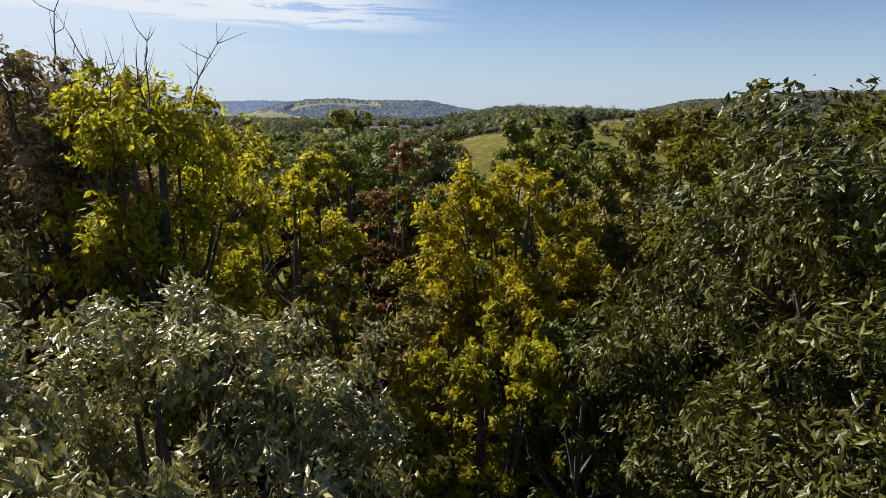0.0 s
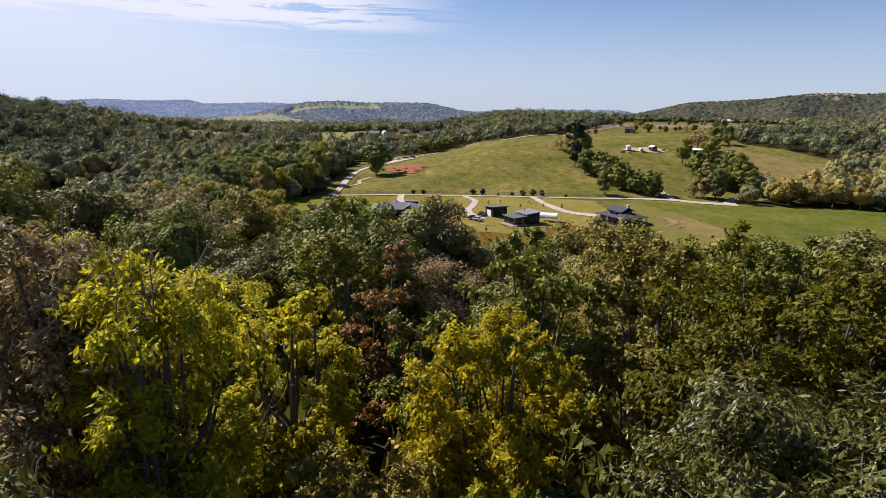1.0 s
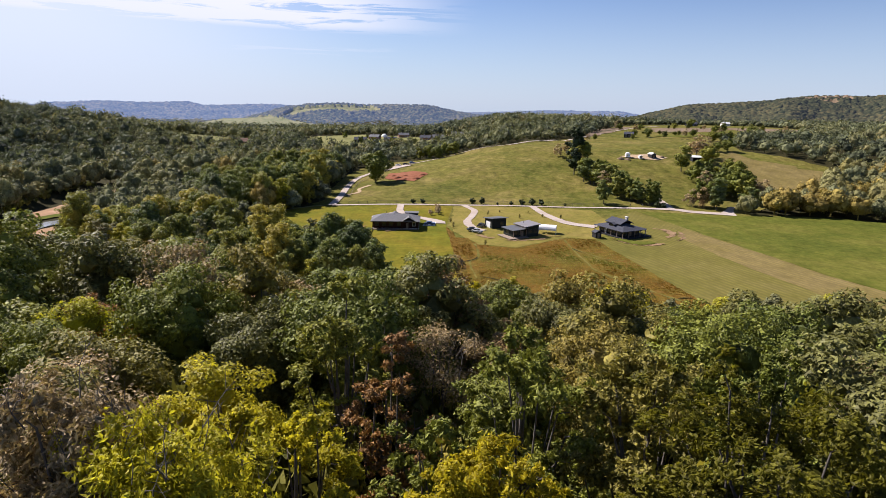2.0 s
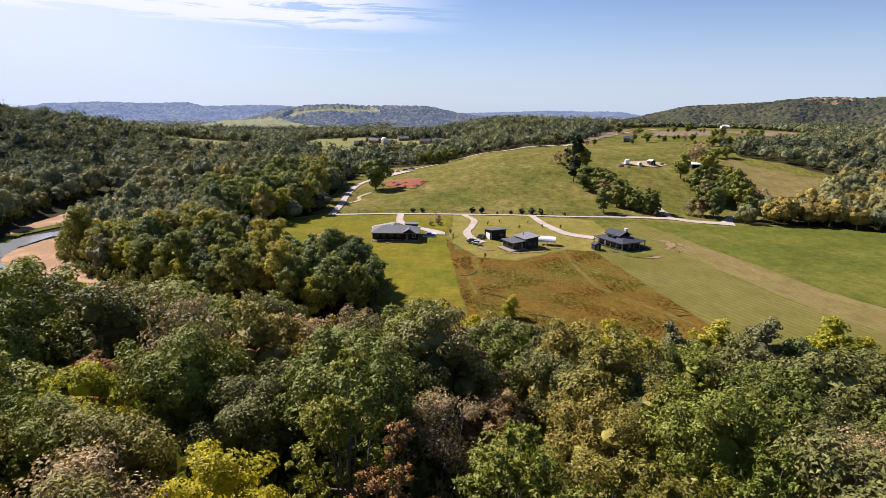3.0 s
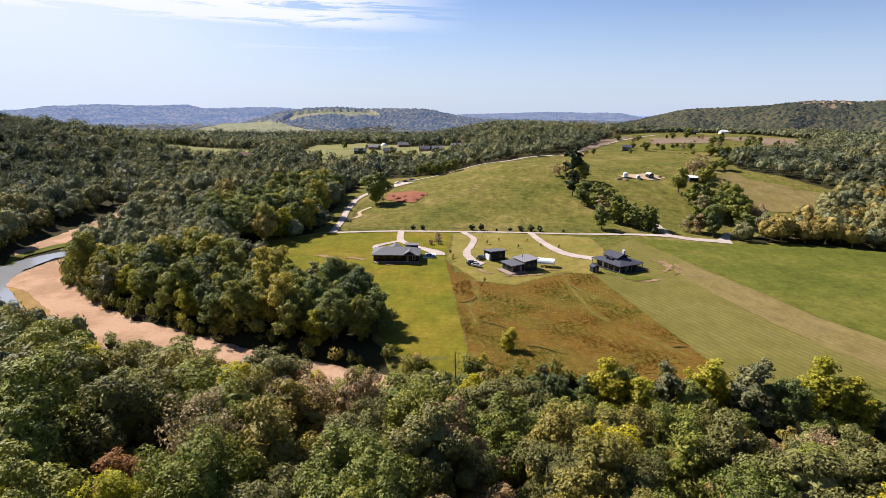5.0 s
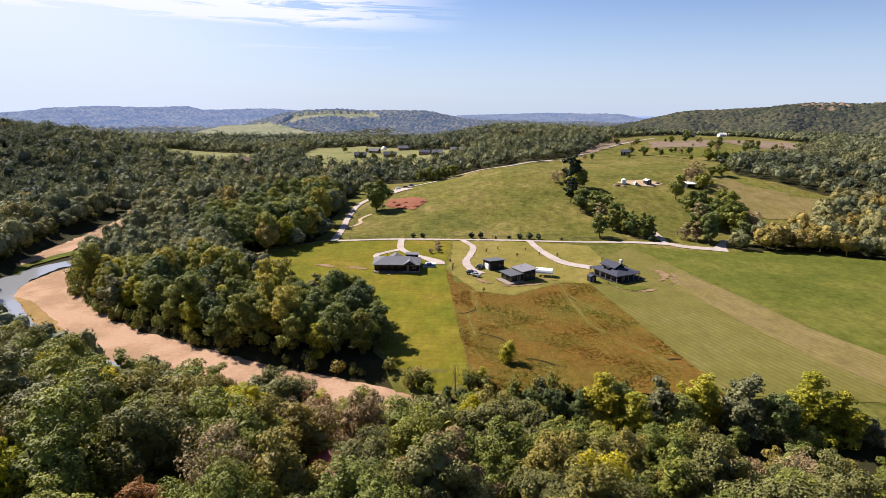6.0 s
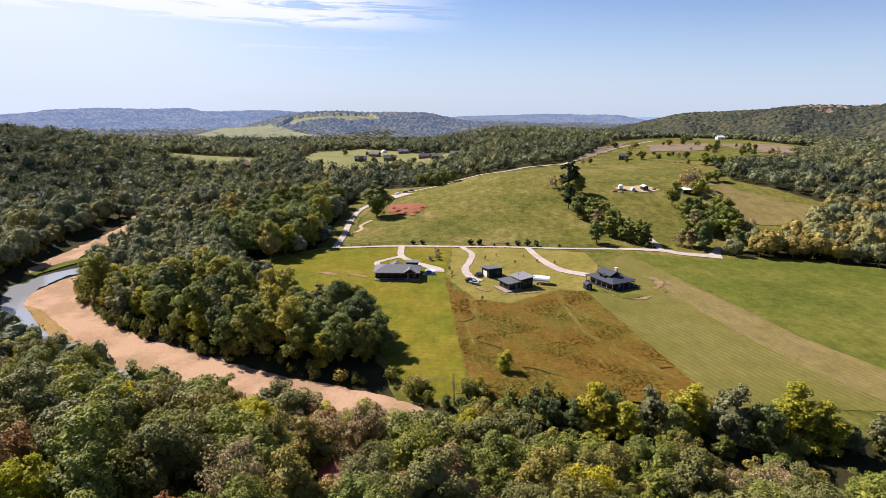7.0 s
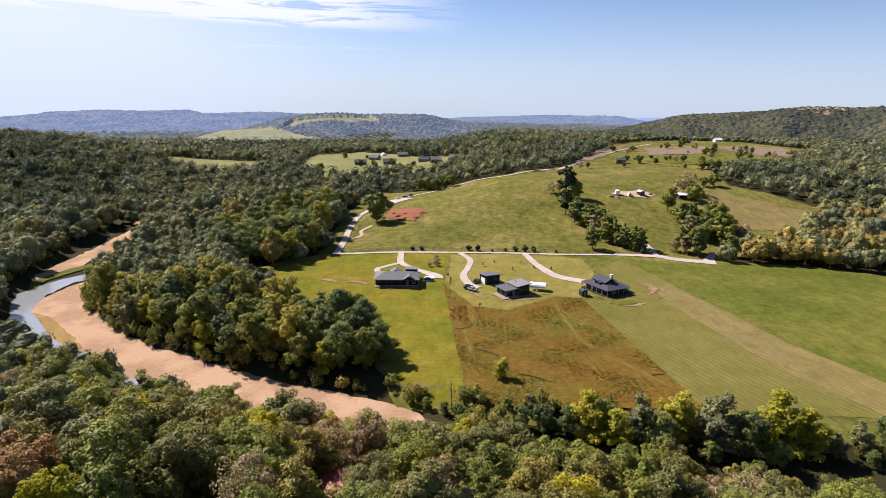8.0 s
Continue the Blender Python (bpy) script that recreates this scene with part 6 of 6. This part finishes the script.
def porch_house():
    h = at_base("house", 58.2, 227.4, 30.0, "dark slate-roofed house with deep porch, dormer and stone chimney", "house")
    h.scale = (0.87, 0.87, 0.9)
    # dark siding colour on the floor paints in the shade beneath the porch
    part("terrace", boxes((-6.6, -10.2, -1, 9.4, 8.6, 0.35)), SIDING_GREY, h, "low terrace coloured dark as the porch's shade")
    part("wall", boxes((-5.0, -7.0, 0.35, 5.2, 7.2, 3.2)), SIDING_GREY, h)
    part("roof", hip_y(-6.9, -9.6, 7.0, 8.8, 3.2, 2.3), SLATE, h, "dark slate hip roof over the porch")
    up = part("upper_storey", boxes((-2.6, -3.4, 3.4, 3.2, 4.4, 5.3)), SIDING_GREY, h)
    part("upper_roof", gable(-3.6, -4.4, 4.2, 5.4, 5.2, 1.7, 0.2, "y"), SLATE, h, "dark gable roof of the upper storey")
    dm = part("dormer", boxes((-4.6, -1.6, 3.8, -2.62, 1.6, 4.9)), SIDING_GREY, h)
    part("dormer_roof", gable(-5.1, -2.0, -2.4, 2.0, 4.85, 0.7, 0.15, "x"), SLATE, dm)
    window(up, 0.3, -3.4, 4.3, 1.6, 0.7, "f", DARK_METAL)
    window(dm, -4.6, 0.0, 4.15, 1.4, 0.55, "l", DARK_METAL)
    ch = part("chimney", boxes((3.3, -0.8, 0.3, 4.3, 0.4, 7.2)), STONE, h, "pale stone chimney")
    part("chimney_cap", boxes((3.2, -0.9, 7.2, 4.4, 0.5, 7.35)), CONCRETE, ch)
    side = part("porch_roof", slab([(7.05, -6.6, 3.15), (10.2, -6.6, 2.75), (10.2, 2.6, 2.75), (7.05, 2.6, 3.15)], 0.18), SLATE, h, "lean-to porch roof")
    for y in (-6.3, -2.0, 2.3):
        part("porch_post", boxes((9.8, y - 0.1, 0.0, 10.0, y + 0.1, 2.6)), WHITE, side)
    for x, y in [(-6.4, v) for v in (-9.2, -5.6, -2.0, 1.6, 5.2, 8.4)] + [(v, -9.2) for v in (-3.0, 0.4, 3.6, 6.6)]:
        part("porch_post", boxes((x - 0.11, y - 0.11, 0.35, x + 0.11, y + 0.11, 3.05)), POST, h, "timber porch post")
    for y in (-5.2, -2.2, 0.8, 5.0):
        window(h, -5.0, y, 1.1, 1.3, 1.4, "l", DARK_METAL)
    for x in (-3.2, 3.2):
        window(h, x, -7.0, 1.1, 1.6, 1.5, "f", DARK_METAL)
    part("door", boxes((-5.06, 2.4, 0.4, -5.003, 3.5, 2.5)), WHITE, h, "white side door")
    part("door", boxes((-0.5, -7.06, 0.4, 0.6, -7.003, 2.5)), DECK, h, "brown porch door")
    return h


def hip_y(x0, y0, x1, y1, z, rise):
    """A hipped roof with its ridge along y."""
    bm = hip(y0, -x1, y1, -x0, z, rise)
    bmesh.ops.rotate(bm, verts=bm.verts[:], cent=(0, 0, 0), matrix=Matrix.Rotation(radians(90), 3, "Z"))
    return bm


def carport():
    h = at_base("carport", 30.6, 225.6, -12.0, "white barrel-roofed carport on thin posts", "carport")
    bm = bmesh.new()
    n = 10
    rows = []
    for x in (-3.3, 3.3):
        out = [bm.verts.new((x, -2.0 * math.cos(math.pi * k / n), 1.5 + 1.75 * math.sin(math.pi * k / n))) for k in range(n + 1)]
        inn = [bm.verts.new((x, -1.92 * math.cos(math.pi * k / n), 1.45 + 1.7 * math.sin(math.pi * k / n))) for k in range(n + 1)]
        rows.append((out, inn))
    for k in range(n):
        bm.faces.new((rows[0][0][k], rows[1][0][k], rows[1][0][k + 1], rows[0][0][k + 1]))
        bm.faces.new((rows[0][1][k + 1], rows[1][1][k + 1], rows[1][1][k], rows[0][1][k]))
        for o, i in rows:
            bm.faces.new((o[k], o[k + 1], i[k + 1], i[k]))
    bmesh.ops.recalc_face_normals(bm, faces=bm.faces[:])
    part("roof", bm, WHITE, h, "curved white sheet roof")
    for x in (-3.2, 0, 3.2):
        for y in (-1.95, 1.95):
            part("post", boxes((x - 0.05, y - 0.05, -0.4, x + 0.05, y + 0.05, 1.55)), WHITE, h)
    part("end_panel", boxes((-3.3, -1.6, 1.5, -3.24, 1.6, 2.45)), WHITE, h)
    part("side_rail", boxes((-3.3, -1.98, 1.43, 3.3, -1.9, 1.53)), WHITE, h)
    part("side_rail", boxes((-3.3, 1.9, 1.43, 3.3, 1.98, 1.53)), WHITE, h)
    return h


def small_shed(x, y, turn, size, wall, roof, label, name="shed"):
    w, d, ht = size
    h = at_base(name, x, y, turn, label, name.replace("_", " "))
    part("wall", boxes((-w / 2, -d / 2, -0.5, w / 2, d / 2, ht)), wall, h)
    part("roof", gable(-w / 2 - 0.25, -d / 2 - 0.25, w / 2 + 0.25, d / 2 + 0.25, ht, w * 0.22 + 0.2, 0.14, "y"), roof, h)
    part("door", boxes((-0.45, -d / 2 - 0.05, 0.05, 0.45, -d / 2 - 0.003, 1.95)), POST, h)
    window(h, w / 2, 0, 1.1, min(0.8, d * 0.4), 0.8, "r")
    return h


def car(x, y, turn, paint, label):
    """A parked car: body, cabin glass, lamps, four wheels."""
    h = at_base("car", x, y, turn, label, "car", "parked cars")
    h.location.z += 0.18
    body = boxes((-2.2, -0.9, 0.35, 2.2, 0.9, 0.95), bevel=0.12)
    bmesh.ops.create_cube(body, size=1, matrix=Matrix.Translation((-0.3, 0, 1.2)) @ Matrix.Diagonal((2.3, 1.5, 0.6, 1)))
    for v in body.verts:
        if v.co.z > 1.4:
            v.co.x = -0.3 + (v.co.x + 0.3) * 0.72
            v.co.y *= 0.9
    b = part("body", body, paint, h)
    part("windscreen", boxes((0.62, -0.62, 1.0, 0.78, 0.62, 1.38)), GLASS, b)
    part("rear_window", boxes((-1.4, -0.62, 1.0, -1.26, 0.62, 1.38)), GLASS, b)
    for s in (-1, 1):
        part("side_window", boxes((-1.1, s * 0.7 - 0.05, 1.02, 0.5, s * 0.7 + 0.05, 1.36)), GLASS, b)
        part("headlight", boxes((2.16, s * 0.6 - 0.15, 0.62, 2.23, s * 0.6 + 0.15, 0.78)), CONCRETE, b)
        for xx in (-1.4, 1.4):
            bm = bmesh.new()
            bmesh.ops.create_cone(bm, cap_ends=True, segments=14, radius1=0.34, radius2=0.34, depth=0.24, matrix=Matrix.Translation((xx, s * 0.82, 0.34)) @ Matrix.Rotation(radians(90), 4, "X"))
            w = part("wheel", bm, RUBBER, h)
            bm = bmesh.new()
            bmesh.ops.create_cone(bm, cap_ends=True, segments=10, radius1=0.2, radius2=0.2, depth=0.26, matrix=Matrix.Translation((xx, s * 0.82, 0.34)) @ Matrix.Rotation(radians(90), 4, "X"))
            part("rim", bm, CONCRETE, w)
    return h


ranch_house()
shed_roof_cabin()
two_roof_cabin()
porch_house()
carport()
small_shed(48.3, 220.2, 20, (2.4, 2.6, 2.1), SIDING_GREY, SLATE, "small dark garden shed with slate-blue roof")
small_shed(-17.2, 64.2, 25, (5.0, 5.5, 3.9), WHITE, RED_ROOF, "small white cabin with red metal roof among trees", "forest_cabin")
PAINT_BLACK, PAINT_WHITE, PAINT_BLUE, PAINT_GREY = metal_mat("black_car_paint", (0.025, 0.026, 0.03), 0.25), metal_mat("white_car_paint", (0.7, 0.7, 0.7), 0.3), metal_mat("blue_car_paint", (0.06, 0.10, 0.2), 0.3), metal_mat("grey_car_paint", (0.25, 0.26, 0.27), 0.3)
car(5.2, 233.6, 60, PAINT_BLACK, "black car parked beside a green cabin")
car(1.6, 225.0, 20, PAINT_BLACK, "black car parked at the end of a gravel drive")
car(3.4, 221.8, -35, PAINT_GREY, "dark grey car parked on grass by a drive")
car(-15.6, 234.0, 4, PAINT_BLUE, "blue car parked on a concrete apron")
car(-53, 437, 30, PAINT_WHITE, "white car parked on roadside gravel")
car(-48, 441, 35, PAINT_BLACK, "black car parked on roadside gravel")
car(-44, 447, 30, PAINT_BLUE, "dark blue car parked under roadside trees")

# things on the pasture hill
tank = at_base("storage_tank", 101.3, 393.5, 0, "white round-ended storage tank on bare soil", "tank", sink=-0.2)
bm = bmesh.new()
bmesh.ops.create_cone(bm, cap_ends=True, segments=20, radius1=1.6, radius2=1.6, depth=2.6, matrix=Matrix.Translation((0, 0, 1.3)))
bmesh.ops.bevel(bm, geom=bm.edges[:], offset=0.1, segments=1, affect="EDGES")
part("shell", bm, WHITE, tank)
bm = bmesh.new()
bmesh.ops.create_cone(bm, cap_ends=True, segments=20, radius1=1.6, radius2=0.3, depth=0.7, matrix=Matrix.Translation((0, 0, 2.9)))
part("lid", bm, WHITE, tank)
small_shed(117, 394, 20, (3.2, 4.2, 2.4), SIDING_GREY, WHITE, "small grey shed with pale roof on bare soil")
small_shed(109, 391.5, 5, (2.0, 2.4, 1.3), WHITE, CONCRETE, "low white pump house on bare soil", "pump_house")
shelter = at_base("animal_shelter", 145.6, 390.5, 5, "long open-fronted shelter with a white sheet roof", "shelter", sink=-0.1)
part("roof", slab([(-5, -2.6, 2.6), (5, -2.6, 2.6), (5, 2.6, 3.5), (-5, 2.6, 3.5)], 0.15), WHITE, shelter, "white sheet roof")
part("back_wall", boxes((-4.8, 2.2, -0.5, 4.8, 2.4, 3.2)), SIDING_GREY, shelter)
for s in (-4.8, 4.6):
    part("side_wall", boxes((s, -2.2, -0.5, s + 0.2, 2.2, 2.5)), SIDING_GREY, shelter)
for x in (-1.6, 1.6):
    part("post", boxes((x - 0.1, -2.3, -0.5, x + 0.1, -2.1, 2.5)), POST, shelter)


def farmhouse(x, y, turn, w, d, wall, roof, label):
    h = at_base("farmhouse", x, y, turn, label, "house", "distant houses")
    part("wall", boxes((-w / 2, -d / 2, -1, w / 2, d / 2, 3.2)), wall, h)
    part("roof", gable(-w / 2 - 0.5, -d / 2 - 0.5, w / 2 + 0.5, d / 2 + 0.5, 3.2, d * 0.32, 0.2, "x"), roof, h)
    for k in (-0.3, 0.05, 0.34):
        window(h, k * w, -d / 2, 1.1, 1.2, 1.3, "f")
    part("door", boxes((0.16 * w, -d / 2 - 0.06, 0.0, 0.16 * w + 1, -d / 2 - 0.003, 2.1)), POST, h)
    part("chimney", boxes((-0.2 * w, -0.4, 3.4, -0.2 * w + 0.8, 0.4, 3.2 + d * 0.32 + 0.9)), STONE, h)
    return h


BRICK = solid_mat("dull_brick", (0.16, 0.075, 0.055), (0.25, 0.13, 0.10), 2.0, 0.85, 0, 0.3)
for x, y, a, w, d, wl_, rf, lb in [
    (-122, 662, 10, 13, 9, SIDING_GREY, SLATE, "distant grey farmhouse with dark blue roof"),
    (-116, 725, -15, 12, 9, BRICK, SHINGLE, "distant brick farmhouse with grey roof"),
    (-91, 678, 5, 14, 10, BRICK, SLATE, "distant low brick house with dark roof"),
    (-87, 772, 20, 13, 9, BRICK, SHINGLE, "distant brick house at a wood's edge"),
    (-52, 690, -10, 12, 9, BRICK, SLATE, "distant brown house on a meadow"),
    (-37, 668, 15, 12, 9, SIDING_GREY, SHINGLE, "distant grey house among trees"),
    (-15, 662, 0, 13, 9, BRICK, SHINGLE, "distant red-brown house by the woods"),
    (368, 905, 10, 11, 7, WHITE, CONCRETE, "white farmhouse on the brow of a hill"),
    (147, 574, -20, 8, 6, SIDING_GREY, SLATE, "small grey house beside a hill road"),
    (311, 880, 15, 14, 9, SIDING_GREY, SLATE, "grey house with a dark roof on the brow of a hill"),
    (-210, 540, 30, 13, 9, BRICK, BRICK, "house with a dull red roof in the woods"),
]:
    farmhouse(x, y, a, w, d, wl_, rf, lb)
dome = at_base("white_dome", -113, 783, 0, "white domed storage hut in a far field", "hut")
bm = bmesh.new()
bmesh.ops.create_uvsphere(bm, u_segments=18, v_segments=10, radius=4.0)
bmesh.ops.delete(bm, geom=[v for v in bm.verts if v.co.z < -1.2], context="VERTS")
part("shell", bm, WHITE, dome)
part("base_ring", rod(0, 0, -1.0, 0.3, 4.05, 18), CONCRETE, dome)

# spoil heaps on the clay lot
def heap(x, y, r, h, material, seed, label):
    rng = np.random.default_rng(seed)
    n, m = 5, 14
    v, f = [(0, 0, h)], []
    for i in range(1, n + 1):
        for k in range(m):
            a = 2 * math.pi * k / m
            q = r * i / n * (1 + rng.normal(0, 0.09))
            v.append((q * math.cos(a), q * math.sin(a) * 0.7, h * (1 - (i / n) ** 1.4) * (1 + rng.normal(0, 0.1)) - (0.5 if i == n else 0)))
    for k in range(m):
        f.append((0, 1 + k, 1 + (k + 1) % m))
        for i in range(n - 1):
            a, b = 1 + i * m, 1 + (i + 1) * m
            f.append((a + k, b + k, b + (k + 1) % m, a + (k + 1) % m))
    o = tagged(new("spoil_heap", mesh_from("spoil_heap", v, f, [material], smooth=True)), label, "heap", "spoil heaps")
    o.location = (x, y, land(x, y) + 0.4)
    o.rotation_euler = (0, 0, rng.uniform(0, 3))
    return o


for k, (x, y, r, h) in enumerate([(-45, 369, 3.0, 1.2), (-40, 363, 2.5, 0.9), (-33, 362, 3.2, 1.1), (-30, 374, 2.8, 1.0), (-41, 376, 2.0, 0.8), (-49, 379, 2.4, 0.9)]):
    heap(x, y, r, h, REDCLAY, k, "heap of dug red clay on a bare lot")
for k, (x, y, r, h) in enumerate([(96, 389, 2.6, 1.0), (100, 387.5, 2.2, 0.8), (124, 396, 2.4, 0.9)]):
    heap(x, y, r, h, FALLOW, 20 + k, "heap of brown topsoil beside a bare lot")


# post-and-rail fence north of the lane
def fence(name, pts, gap, label):
    f = tagged(new(name), label, "fence")
    c = spline(pts, gap)
    f.location = (c[0][0], c[0][1], land(*c[0]))
    bm = boxes((-0.07, -0.07, -0.4, 0.07, 0.07, 1.35))
    post = bpy.data.meshes.new("post")
    bm.to_mesh(post)
    bm.free()
    post.materials.append(POST)
    base = f.location
    for x, y in c:
        o = new("post", post)
        o.parent = f
        o.location = Vector((x, y, land(x, y) + 0.15)) - base
    for zr in (0.55, 1.15):
        for (ax, ay), (bx, by) in zip(c, c[1:]):
            p, q = Vector((ax, ay, land(ax, ay) + 0.15 + zr)) - base, Vector((bx, by, land(bx, by) + 0.15 + zr)) - base
            v, t = tube([p, (p + q) / 2, q], [0.05, 0.05, 0.05], 4)
            o = new("rail", tri_mesh("rail", v, t, [POST]))
            o.parent = f
    return f


fence("fence", [(-58, 281), (-36, 288.5), (-7, 291), (22, 293), (51, 293), (80, 296), (90, 297)], 4.5, "brown post-and-rail fence along a gravel lane")
fence("fence", [(-62, 300), (-64, 325), (-66, 350), (-64, 375)], 5.0, "brown post-and-rail fence beside a climbing lane")
